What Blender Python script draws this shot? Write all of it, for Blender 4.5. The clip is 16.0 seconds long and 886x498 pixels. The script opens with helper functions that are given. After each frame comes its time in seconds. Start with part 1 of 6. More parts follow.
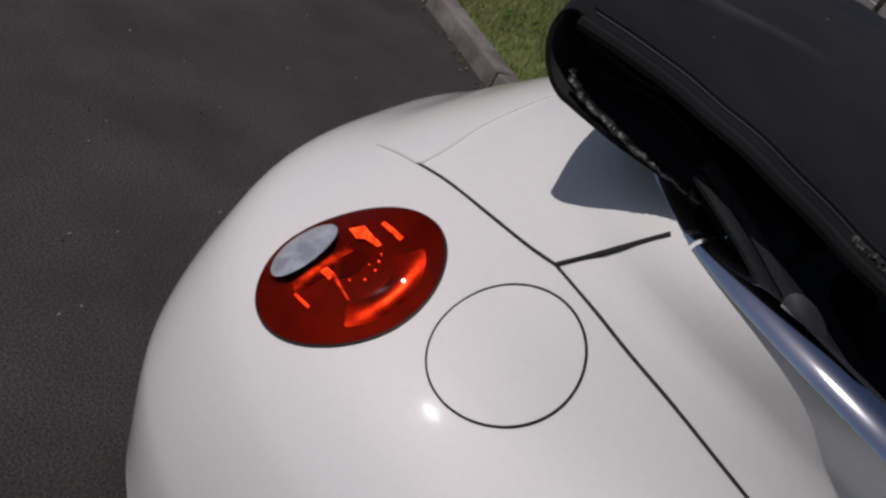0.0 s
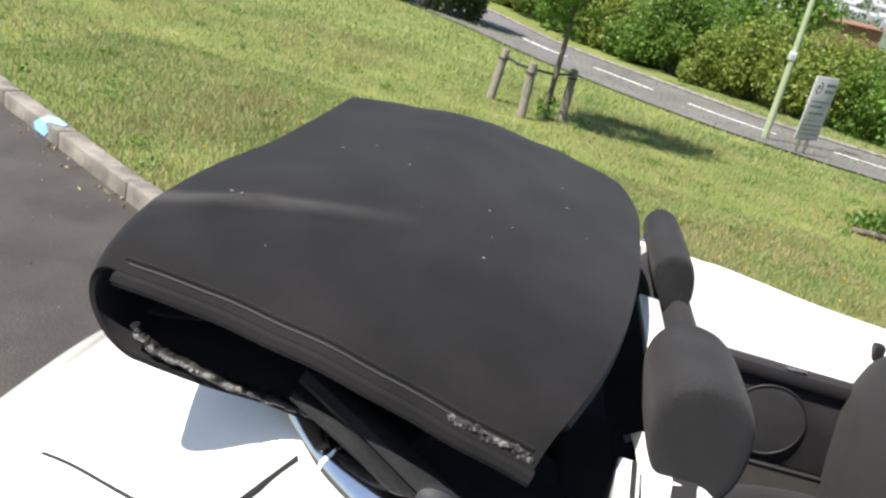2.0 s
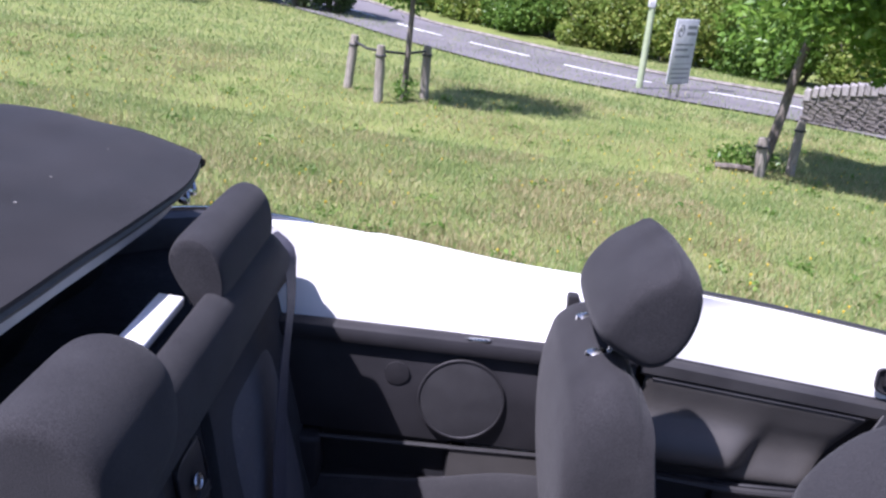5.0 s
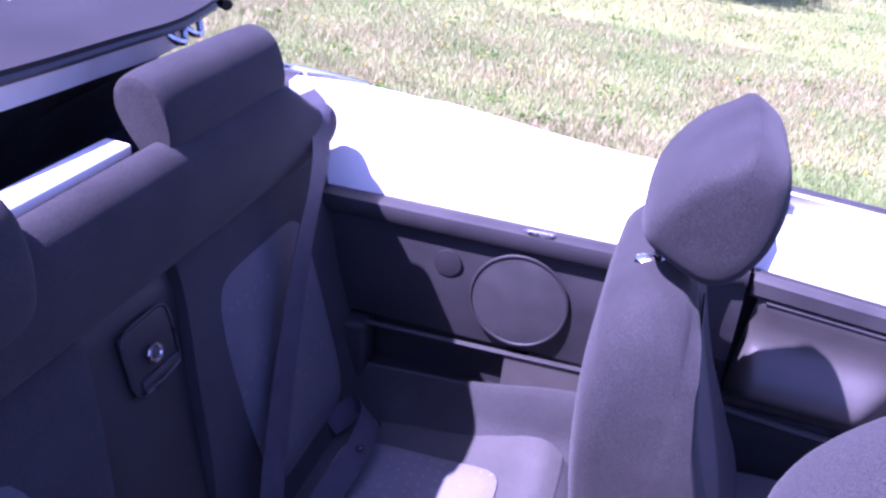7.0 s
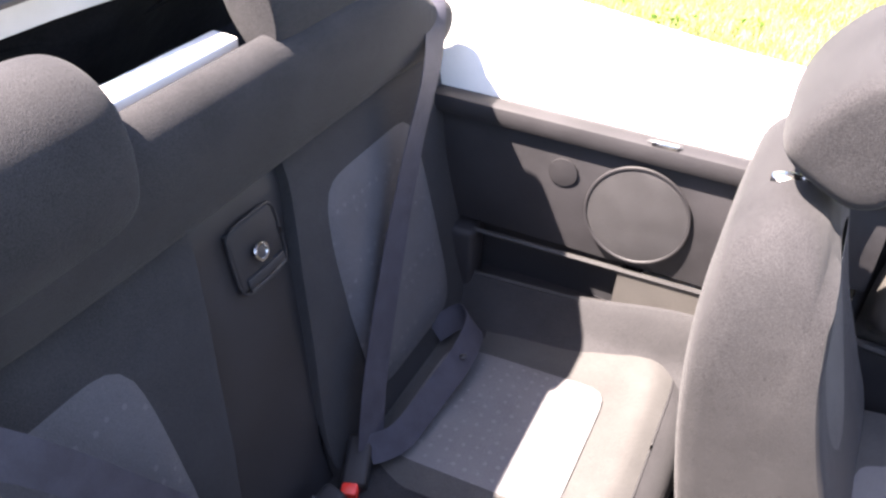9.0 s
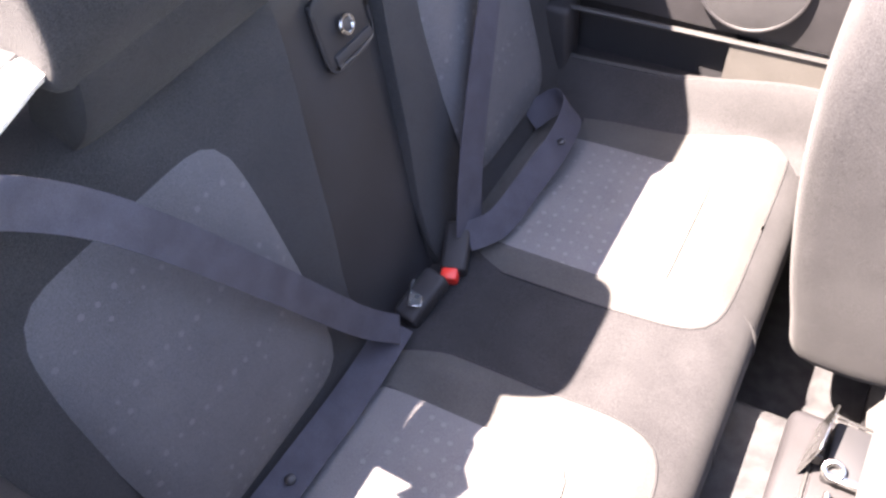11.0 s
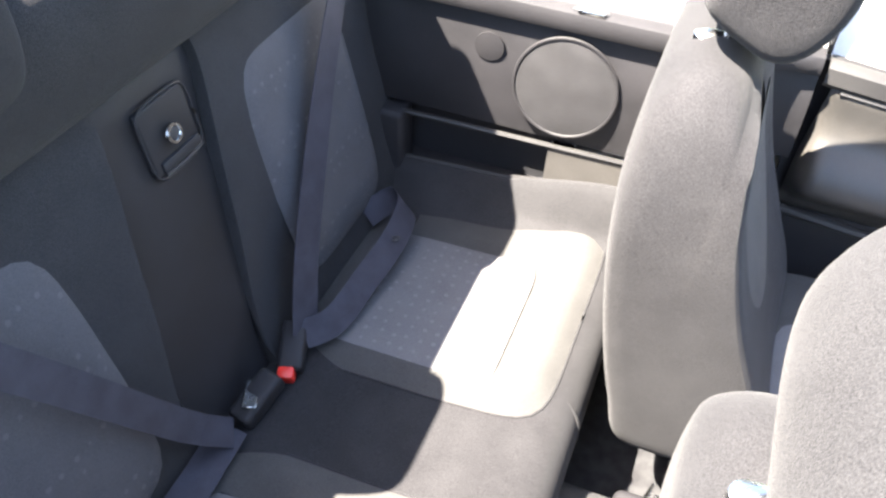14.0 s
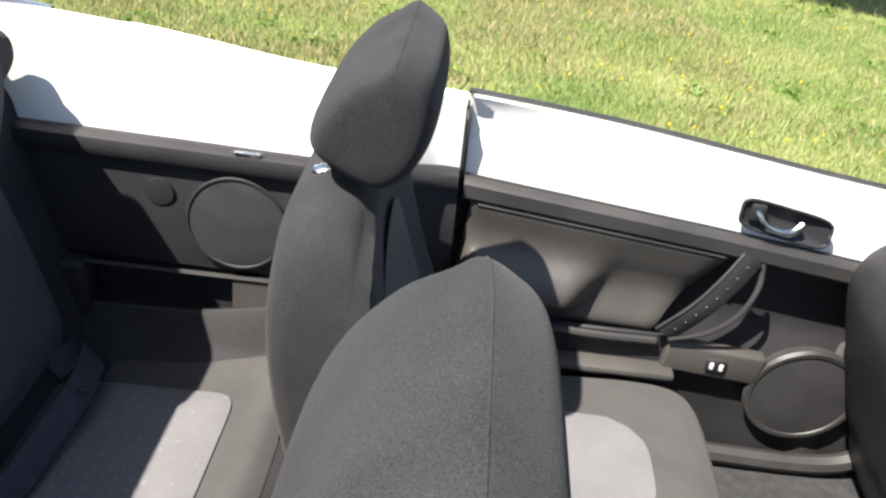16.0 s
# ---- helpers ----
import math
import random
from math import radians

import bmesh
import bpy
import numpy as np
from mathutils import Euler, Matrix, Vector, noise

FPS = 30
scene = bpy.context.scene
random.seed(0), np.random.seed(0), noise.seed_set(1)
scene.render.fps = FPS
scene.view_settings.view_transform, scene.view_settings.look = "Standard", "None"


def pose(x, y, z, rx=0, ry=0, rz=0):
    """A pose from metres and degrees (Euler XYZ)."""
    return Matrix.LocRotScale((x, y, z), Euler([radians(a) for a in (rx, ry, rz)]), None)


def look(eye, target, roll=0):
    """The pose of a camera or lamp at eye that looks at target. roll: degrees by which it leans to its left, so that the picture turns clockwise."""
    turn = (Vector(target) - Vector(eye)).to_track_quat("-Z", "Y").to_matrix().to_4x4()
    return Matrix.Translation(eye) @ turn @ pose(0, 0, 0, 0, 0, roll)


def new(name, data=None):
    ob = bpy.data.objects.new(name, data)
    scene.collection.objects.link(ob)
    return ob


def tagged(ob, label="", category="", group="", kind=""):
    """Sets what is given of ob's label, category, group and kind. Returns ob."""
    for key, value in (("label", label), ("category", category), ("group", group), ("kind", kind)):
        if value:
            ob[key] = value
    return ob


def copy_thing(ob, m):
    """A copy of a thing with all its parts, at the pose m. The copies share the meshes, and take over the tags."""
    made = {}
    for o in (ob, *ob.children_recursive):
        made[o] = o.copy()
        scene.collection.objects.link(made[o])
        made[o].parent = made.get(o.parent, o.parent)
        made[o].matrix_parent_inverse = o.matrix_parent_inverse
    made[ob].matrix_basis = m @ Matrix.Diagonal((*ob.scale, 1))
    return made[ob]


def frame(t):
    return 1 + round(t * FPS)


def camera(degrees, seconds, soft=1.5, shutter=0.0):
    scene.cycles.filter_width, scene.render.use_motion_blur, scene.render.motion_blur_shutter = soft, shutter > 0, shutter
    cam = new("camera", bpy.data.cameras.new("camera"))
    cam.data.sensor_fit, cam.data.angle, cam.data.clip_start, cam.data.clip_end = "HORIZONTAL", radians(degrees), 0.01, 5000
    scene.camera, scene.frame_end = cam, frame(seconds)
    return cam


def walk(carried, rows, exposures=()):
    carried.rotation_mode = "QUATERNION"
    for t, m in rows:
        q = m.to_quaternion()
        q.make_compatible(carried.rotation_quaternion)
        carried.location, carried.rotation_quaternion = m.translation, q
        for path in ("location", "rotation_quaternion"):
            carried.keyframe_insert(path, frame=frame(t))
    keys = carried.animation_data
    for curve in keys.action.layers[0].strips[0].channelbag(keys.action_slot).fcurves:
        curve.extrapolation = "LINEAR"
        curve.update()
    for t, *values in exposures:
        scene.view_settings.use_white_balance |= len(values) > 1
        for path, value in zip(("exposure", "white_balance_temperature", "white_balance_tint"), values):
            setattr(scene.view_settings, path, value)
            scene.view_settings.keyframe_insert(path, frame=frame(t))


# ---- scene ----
cam = camera(57.2, 16.0, 2.5)
PATH = [
    (0, (0.471, -1.511, 1.505), (0.005, 0.105, 0.424), 28.4),
    (0.5, (0.54, -1.369, 1.578), (0.06, 0.279, 0.552), 22.5),
    (1, (0.574, -1.31, 1.615), (0.234, 0.432, 0.694), 19.0),
    (1.5, (0.596, -1.3, 1.645), (0.289, 0.504, 0.839), 15.2),
    (2, (0.629, -1.294, 1.66), (0.449, 0.571, 0.962), 12.8),
    (2.5, (0.739, -1.253, 1.665), (0.651, 0.653, 1.066), 9.1),
    (3, (0.938, -1.179, 1.662), (0.898, 0.742, 1.105), 6.4),
    (3.5, (1.048, -1.138, 1.664), (1.037, 0.782, 1.106), 5.5),
    (6, (1.374, -0.824, 1.602), (1.342, 0.986, 0.751), 4.9),
    (6.5, (1.451, -0.762, 1.564), (1.186, 0.995, 0.645), 2.5),
    (7, (1.51, -0.716, 1.547), (1.027, 0.972, 0.589), 3.7),
    (7.5, (1.503, -0.686, 1.535), (0.986, 0.933, 0.481), 4.5),
    (8, (1.502, -0.667, 1.532), (0.925, 0.924, 0.465), 4.0),
    (10.5, (1.498, -0.668, 1.47), (0.744, 0.53, 0.056), -4.5),
    (11, (1.485, -0.677, 1.442), (0.736, 0.44, -0.039), -6.3),
    (11.5, (1.482, -0.686, 1.424), (0.729, 0.328, -0.126), -9.1),
    (12, (1.482, -0.695, 1.407), (0.742, 0.261, -0.187), -11.2),
    (12.5, (1.488, -0.701, 1.394), (0.774, 0.203, -0.24), -11.8),
    (13, (1.48, -0.685, 1.417), (0.771, 0.284, -0.182), -8.5),
    (13.5, (1.495, -0.664, 1.46), (0.863, 0.541, -0.005), -1.5),
    (14, (1.531, -0.662, 1.486), (1.023, 0.722, 0.135), 2.1),
    (14.5, (1.573, -0.658, 1.509), (1.212, 0.854, 0.251), 3.9),
    (15, (1.6, -0.666, 1.533), (1.373, 0.925, 0.344), 5.1),
    (15.5, (1.638, -0.676, 1.548), (1.491, 0.971, 0.424), 5.1),
    (16, (1.698, -0.703, 1.551), (1.668, 0.982, 0.474), 6.2),
]
EXPOSURES = [
    (0.0, -1.05, 6250, 20), (0.5, -0.9, 6200, 18), (1.0, 0.25, 6300, 12), (1.5, 0.9, 6450, 11), (2.0, 1.2, 6500, 10), (2.5, 1.35, 6500, 9), (3.5, 1.52, 6500, 8),
    (6.0, 1.4, 5050, 52), (6.5, 2.05, 5150, 62), (7.0, 2.5, 5000, 76), (7.6, 2.8, 5000, 70), (8.0, 2.95, 6000, 22), (10.5, 4.45, 7300, 24), (12.0, 4.4, 7400, 24), (13.0, 4.4, 7400, 23), (13.5, 4.15, 7400, 12), (14.0, 4.05, 6900, 12), (14.5, 3.85, 6500, 14), (15.0, 3.1, 6200, 16), (15.5, 2.4, 6300, 16), (16.0, 1.92, 6600, 11),
]
walk(cam, [(t, look(eye, target, roll)) for t, eye, target, roll in PATH], EXPOSURES)

# ---- world, sun and sky ----
LIGHT_DIR = Vector((0.455, 0.38, -1.0)).normalized()      # way the sunlight travels
SUN_ELEV = math.asin(-LIGHT_DIR.z)
world = bpy.data.worlds.new("sky_world")
scene.world = world
world.use_nodes = True
_wn = world.node_tree.nodes
_sky = _wn.new("ShaderNodeTexSky")
_sky.sky_type = "NISHITA"
_sky.sun_disc = False
_sky.sun_elevation = SUN_ELEV
_sky.sun_rotation = math.atan2(-LIGHT_DIR.x, -LIGHT_DIR.y)
_sky.air_density, _sky.dust_density = 1.0, 1.2
_wn["Background"].inputs["Strength"].default_value = 0.067
world.node_tree.links.new(_sky.outputs["Color"], _wn["Background"].inputs["Color"])
sun = new("sun", bpy.data.lights.new("sun", "SUN"))
sun.data.energy, sun.data.angle, sun.data.color = 4.6, radians(0.6), (1.0, 0.95, 0.87)
sun.matrix_world = look((0, 0, 30), Vector((0, 0, 30)) + LIGHT_DIR)


# ---- materials ----
def _nodes(name):
    m = bpy.data.materials.new(name)
    m.use_nodes = True
    nt = m.node_tree
    return m, nt, nt.nodes, nt.links, nt.nodes["Principled BSDF"]


def surface(name, c1, c2=None, rough=0.6, metal=0.0, scale=8.0, detail=6.0, bump=0.0, bump_scale=60.0, coat=0.0,
            fine=0.0, fine_scale=200.0, spec=0.5, sheen=0.0, rough_var=0.0, stretch=(1, 1, 1), contrast=(0.35, 0.65)):
    """A surface with a broad mottling from c1 to c2, a fine grain, uneven gloss and relief, in metres."""
    m, nt, nd, ln, bs = _nodes(name)
    c2 = c2 or tuple(v * 0.85 for v in c1)
    co = nd.new("ShaderNodeTexCoord")
    mp = nd.new("ShaderNodeMapping")
    mp.inputs["Scale"].default_value = stretch
    ln.new(co.outputs["Object"], mp.inputs["Vector"])
    no = nd.new("ShaderNodeTexNoise")
    no.inputs["Scale"].default_value, no.inputs["Detail"].default_value = scale, detail
    ln.new(mp.outputs[0], no.inputs["Vector"])
    rp = nd.new("ShaderNodeValToRGB")
    rp.color_ramp.elements[0].position, rp.color_ramp.elements[1].position = contrast
    rp.color_ramp.elements[0].color, rp.color_ramp.elements[1].color = (*c1, 1), (*c2, 1)
    ln.new(no.outputs["Fac"], rp.inputs["Fac"])
    col = rp.outputs["Color"]
    f2 = nd.new("ShaderNodeTexNoise")
    f2.inputs["Scale"].default_value, f2.inputs["Detail"].default_value = fine_scale, 3
    ln.new(mp.outputs[0], f2.inputs["Vector"])
    if fine > 0:
        mr = nd.new("ShaderNodeMapRange")
        mr.inputs["From Min"].default_value, mr.inputs["From Max"].default_value = 0.3, 0.7
        mr.inputs["To Min"].default_value, mr.inputs["To Max"].default_value = 1 - fine, 1 + fine
        ln.new(f2.outputs["Fac"], mr.inputs["Value"])
        mx = nd.new("ShaderNodeVectorMath")
        mx.operation = "SCALE"
        ln.new(col, mx.inputs[0])
        ln.new(mr.outputs[0], mx.inputs["Scale"])
        col = mx.outputs[0]
    ln.new(col, bs.inputs["Base Color"])
    bs.inputs["Roughness"].default_value, bs.inputs["Metallic"].default_value = rough, metal
    bs.inputs["Specular IOR Level"].default_value = spec
    bs.inputs["Coat Weight"].default_value = coat
    bs.inputs["Coat Roughness"].default_value = 0.04
    bs.inputs["Sheen Weight"].default_value = sheen
    if rough_var > 0:
        rr = nd.new("ShaderNodeMapRange")
        rr.inputs["To Min"].default_value, rr.inputs["To Max"].default_value = max(0.02, rough - rough_var), min(1, rough + rough_var)
        ln.new(no.outputs["Fac"], rr.inputs["Value"])
        ln.new(rr.outputs[0], bs.inputs["Roughness"])
    if bump > 0:
        bn = nd.new("ShaderNodeTexNoise")
        bn.inputs["Scale"].default_value, bn.inputs["Detail"].default_value = bump_scale, 4
        ln.new(mp.outputs[0], bn.inputs["Vector"])
        bp = nd.new("ShaderNodeBump")
        bp.inputs["Strength"].default_value, bp.inputs["Distance"].default_value = bump, 0.004
        ln.new(bn.outputs["Fac"], bp.inputs["Height"])
        ln.new(bp.outputs[0], bs.inputs["Normal"])
    return m


def cloth(name, c1, c2, pitch=900.0, dots=False, fuzz=0.05, rough=0.9):
    """Woven seat cloth: two crossing sets of threads, soft mottling, and small printed dots where wanted."""
    m, nt, nd, ln, bs = _nodes(name)
    co = nd.new("ShaderNodeTexCoord")
    no = nd.new("ShaderNodeTexNoise")
    no.inputs["Scale"].default_value, no.inputs["Detail"].default_value = 14, 8
    ln.new(co.outputs["Object"], no.inputs["Vector"])
    gr = nd.new("ShaderNodeTexNoise")
    gr.inputs["Scale"].default_value, gr.inputs["Detail"].default_value = 750, 2
    ln.new(co.outputs["Object"], gr.inputs["Vector"])
    ad = nd.new("ShaderNodeMath")
    ad.operation = "MULTIPLY_ADD"
    ad.inputs[1].default_value, ad.inputs[2].default_value = 0.72, 0.0
    ln.new(gr.outputs["Fac"], ad.inputs[0])
    sm = nd.new("ShaderNodeMath")
    sm.operation = "MULTIPLY_ADD"
    sm.inputs[1].default_value = 0.28
    ln.new(no.outputs["Fac"], sm.inputs[0])
    ln.new(ad.outputs[0], sm.inputs[2])
    rp = nd.new("ShaderNodeValToRGB")
    rp.color_ramp.elements[0].position, rp.color_ramp.elements[1].position = 0.33, 0.68
    rp.color_ramp.elements[0].color, rp.color_ramp.elements[1].color = (*c1, 1), (*c2, 1)
    ln.new(sm.outputs[0], rp.inputs["Fac"])
    col = rp.outputs["Color"]
    if dots:
        vo = nd.new("ShaderNodeTexVoronoi")
        vo.inputs["Scale"].default_value, vo.inputs["Randomness"].default_value = 44, 0.25
        ln.new(co.outputs["Object"], vo.inputs["Vector"])
        th = nd.new("ShaderNodeMath")
        th.operation = "LESS_THAN"
        th.inputs[1].default_value = 0.17
        ln.new(vo.outputs["Distance"], th.inputs[0])
        mx = nd.new("ShaderNodeMix")
        mx.data_type = "RGBA"
        mx.inputs["B"].default_value = (*[v * 1.02 for v in c2], 1)
        ln.new(th.outputs[0], mx.inputs["Factor"])
        ln.new(col, mx.inputs["A"])
        col = mx.outputs["Result"]
    ln.new(col, bs.inputs["Base Color"])
    bs.inputs["Roughness"].default_value = rough
    bs.inputs["Specular IOR Level"].default_value = 0.1
    bs.inputs["Sheen Weight"].default_value = fuzz
    bs.inputs["Sheen Roughness"].default_value = 0.5
    th_ = nd.new("ShaderNodeTexVoronoi")
    th_.inputs["Scale"].default_value = pitch
    ln.new(co.outputs["Object"], th_.inputs["Vector"])
    s3 = nd.new("ShaderNodeMath")
    s3.operation = "SUBTRACT"
    ln.new(gr.outputs["Fac"], s3.inputs[0])
    ln.new(th_.outputs["Distance"], s3.inputs[1])
    bp = nd.new("ShaderNodeBump")
    bp.inputs["Strength"].default_value, bp.inputs["Distance"].default_value = 0.5, 0.0009
    ln.new(s3.outputs[0], bp.inputs["Height"])
    ln.new(bp.outputs[0], bs.inputs["Normal"])
    return m


def leafy(name, c1, c2, c3, scale=1.6, translucent=0.45, gloss=0.4):
    """Foliage or grass whose colour varies from leaf to leaf and from clump to clump."""
    m, nt, nd, ln, bs = _nodes(name)
    ge = nd.new("ShaderNodeNewGeometry")
    co = nd.new("ShaderNodeTexCoord")
    no = nd.new("ShaderNodeTexNoise")
    no.inputs["Scale"].default_value, no.inputs["Detail"].default_value = scale, 5
    ln.new(co.outputs["Object"], no.inputs["Vector"])
    ad = nd.new("ShaderNodeMath")
    ad.operation = "MULTIPLY_ADD"
    ad.inputs[1].default_value = 0.45
    ln.new(ge.outputs["Random Per Island"], ad.inputs[0])
    s2 = nd.new("ShaderNodeMath")
    s2.operation = "MULTIPLY"
    s2.inputs[1].default_value = 0.6
    ln.new(no.outputs["Fac"], s2.inputs[0])
    ln.new(s2.outputs[0], ad.inputs[2])
    rp = nd.new("ShaderNodeValToRGB")
    e = rp.color_ramp.elements
    e[0].position, e[0].color = 0.22, (*c1, 1)
    e[1].position, e[1].color = 0.5, (*c2, 1)
    e3 = e.new(0.76)
    e3.color = (*c3, 1)
    ln.new(ad.outputs[0], rp.inputs["Fac"])
    ln.new(rp.outputs["Color"], bs.inputs["Base Color"])
    bs.inputs["Roughness"].default_value = gloss
    bs.inputs["Specular IOR Level"].default_value = 0.35
    tr = nd.new("ShaderNodeBsdfTranslucent")
    ln.new(rp.outputs["Color"], tr.inputs["Color"])
    mx = nd.new("ShaderNodeMixShader")
    mx.inputs[0].default_value = translucent
    ln.new(bs.outputs[0], mx.inputs[1])
    ln.new(tr.outputs[0], mx.inputs[2])
    ln.new(mx.outputs[0], nd["Material Output"].inputs["Surface"])
    return m


def red_lens(name, col):
    m, nt, nd, ln, bs = _nodes(name)
    bs.inputs["Base Color"].default_value = (*col, 1)
    bs.inputs["Roughness"].default_value = 0.03
    bs.inputs["Transmission Weight"].default_value = 1.0
    bs.inputs["IOR"].default_value = 1.14
    return m


M_PAINT = surface("white_paint", (0.80, 0.79, 0.75), (0.77, 0.765, 0.73), rough=0.5, spec=0.3, scale=3, coat=1.0, fine=0.015, fine_scale=90)
M_GAP = surface("panel_gap_black", (0.012, 0.012, 0.014), rough=0.7, scale=20)
M_CHROME = surface("chrome", (0.75, 0.77, 0.82), (0.62, 0.64, 0.7), rough=0.09, metal=1.0, scale=12, rough_var=0.06)
M_TOP = surface("soft_top_canvas", (0.0048, 0.0044, 0.0048), (0.0105, 0.0096, 0.0102), rough=0.85, scale=7, fine=0.35, fine_scale=700, bump=0.25, bump_scale=900, spec=0.15, sheen=0.10)


def add_pale_streak(m, col, amount):
    """Paler colour along a pulled crease that crosses the canvas aslant, broken up by noise."""
    nt = m.node_tree
    nd, ln, bs = nt.nodes, nt.links, nt.nodes["Principled BSDF"]
    co = nd.new("ShaderNodeTexCoord")
    sp = nd.new("ShaderNodeSeparateXYZ")
    ln.new(co.outputs["Object"], sp.inputs[0])
    no = nd.new("ShaderNodeTexNoise")
    no.inputs["Scale"].default_value, no.inputs["Detail"].default_value = 9, 6
    ln.new(co.outputs["Object"], no.inputs["Vector"])
    def math_node(op, a, b):
        n = nd.new("ShaderNodeMath")
        n.operation = op
        for k, v in enumerate((a, b)):
            if isinstance(v, (int, float)):
                n.inputs[k].default_value = v
            else:
                ln.new(v, n.inputs[k])
        return n.outputs[0]
    line = math_node("SUBTRACT", sp.outputs["Y"], math_node("MULTIPLY", sp.outputs["X"], 0.33))
    away = math_node("ABSOLUTE", math_node("ADD", line, 0.405), 0.0)
    band = nd.new("ShaderNodeMapRange")
    band.interpolation_type = "SMOOTHSTEP"
    band.inputs["From Min"].default_value, band.inputs["From Max"].default_value = 0.0, 0.03
    band.inputs["To Min"].default_value, band.inputs["To Max"].default_value = 1.0, 0.0
    ln.new(away, band.inputs["Value"])
    along = nd.new("ShaderNodeMapRange")
    along.interpolation_type = "SMOOTHSTEP"
    along.inputs["From Min"].default_value, along.inputs["From Max"].default_value = 0.52, 0.30
    ln.new(sp.outputs["X"], along.inputs["Value"])
    fac = math_node("MULTIPLY", math_node("MULTIPLY", band.outputs[0], along.outputs[0]), math_node("MULTIPLY", no.outputs["Fac"], amount))
    mx = nd.new("ShaderNodeMix")
    mx.data_type = "RGBA"
    mx.inputs["B"].default_value = (*col, 1)
    ln.new(fac, mx.inputs["Factor"])
    ln.new(bs.inputs["Base Color"].links[0].from_socket, mx.inputs["A"])
    ln.new(mx.outputs["Result"], bs.inputs["Base Color"])


add_pale_streak(M_TOP, (0.075, 0.072, 0.068), 0.9)
M_LINING = surface("soft_top_lining", (0.007, 0.007, 0.008), (0.013, 0.013, 0.0145), rough=0.75, scale=25, fine=0.3, bump=0.35, bump_scale=40, spec=0.3)
M_CRUMPLE = surface("crumpled_clear_lining", (0.010, 0.0095, 0.009), (0.036, 0.0345, 0.0325), rough=0.4, scale=45, contrast=(0.5, 0.68), bump=1.0, bump_scale=110)
M_RUBBER = surface("black_rubber", (0.02, 0.02, 0.022), (0.03, 0.03, 0.032), rough=0.5, scale=30, bump=0.1, bump_scale=300)
M_WORN = surface("frayed_edge", (0.02, 0.0195, 0.019), (0.17, 0.165, 0.158), rough=0.9, scale=140, contrast=(0.5, 0.62), bump=0.8, bump_scale=400)
M_PLASTIC = surface("black_plastic", (0.015, 0.0145, 0.0158), (0.023, 0.022, 0.024), rough=0.58, scale=9, fine=0.12, fine_scale=500, bump=0.12, bump_scale=1400, rough_var=0.08, spec=0.3)
M_VINYL = surface("padded_vinyl", (0.023, 0.0222, 0.0225), (0.034, 0.033, 0.0325), rough=0.45, spec=0.4, scale=7, fine=0.1, fine_scale=400, bump=0.15, bump_scale=1100, rough_var=0.06)
M_PAD = surface("grey_padded_vinyl", (0.044, 0.0415, 0.0385), (0.062, 0.0585, 0.054), rough=0.42, spec=0.4, scale=6, fine=0.1, fine_scale=400, bump=0.15, bump_scale=1100, rough_var=0.06)
M_GRILLE = surface("speaker_cloth", (0.015, 0.0145, 0.0158), (0.024, 0.0232, 0.025), rough=0.8, scale=20, fine=0.4, fine_scale=1300, bump=0.4, bump_scale=1500)
M_SEAT = cloth("seat_cloth_charcoal", (0.013, 0.0127, 0.0138), (0.036, 0.0354, 0.037), 900)
M_SEAT_MID = cloth("seat_cloth_grey", (0.040, 0.0393, 0.0382), (0.074, 0.0718, 0.069), 1100)
M_SEAT_FIELD = cloth("seat_cloth_bolster", (0.020, 0.0197, 0.021), (0.044, 0.0435, 0.045), 900)
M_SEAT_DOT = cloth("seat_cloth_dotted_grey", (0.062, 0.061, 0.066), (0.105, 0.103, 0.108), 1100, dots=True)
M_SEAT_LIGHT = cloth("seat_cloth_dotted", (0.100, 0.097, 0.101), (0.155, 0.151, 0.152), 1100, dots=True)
M_CARPET = surface("carpet", (0.02, 0.02, 0.022), (0.04, 0.04, 0.042), rough=0.95, scale=40, fine=0.5, fine_scale=900, bump=0.8, bump_scale=700)
M_BELT = surface("seat_belt_webbing", (0.03, 0.03, 0.04), (0.042, 0.042, 0.055), rough=0.65, scale=30, fine=0.2, fine_scale=900, bump=0.25, bump_scale=1200, sheen=0.03, spec=0.25)
M_RED = surface("red_button", (0.75, 0.04, 0.025), (0.62, 0.03, 0.02), rough=0.35, scale=40)
M_STEEL = surface("bare_steel", (0.6, 0.6, 0.58), (0.45, 0.45, 0.44), rough=0.25, metal=1.0, scale=60, rough_var=0.12)
M_LENS = red_lens("red_lamp_lens", (0.95, 0.0022, 0.00003))
M_LAMPBASE = surface("lamp_housing", (0.050, 0.04, 0.04), (0.010, 0.009, 0.009), rough=0.5, scale=14, detail=3, contrast=(0.35, 0.65), bump=0.3, bump_scale=26)
M_SILVER = surface("silver_lamp_lens", (0.72, 0.73, 0.76), (0.42, 0.43, 0.46), rough=0.26, metal=0.45, scale=28, contrast=(0.4, 0.6), coat=1.0)
M_BOWL = surface("lamp_bowl", (0.50, 0.48, 0.46), (0.22, 0.21, 0.20), rough=0.36, metal=1.0, scale=40, rough_var=0.1)
# Dimmer copy of the bowl metal, for the wall and the fainter glints.
M_DIM = surface("dim_lamp_wall", (0.24, 0.23, 0.22), (0.07, 0.065, 0.06), rough=0.40, metal=1.0, scale=50, contrast=(0.4, 0.6))
M_FACET = surface("lamp_glint_plate", (0.95, 0.93, 0.90), (0.22, 0.21, 0.20), rough=0.48, metal=1.0, scale=90, contrast=(0.35, 0.7))
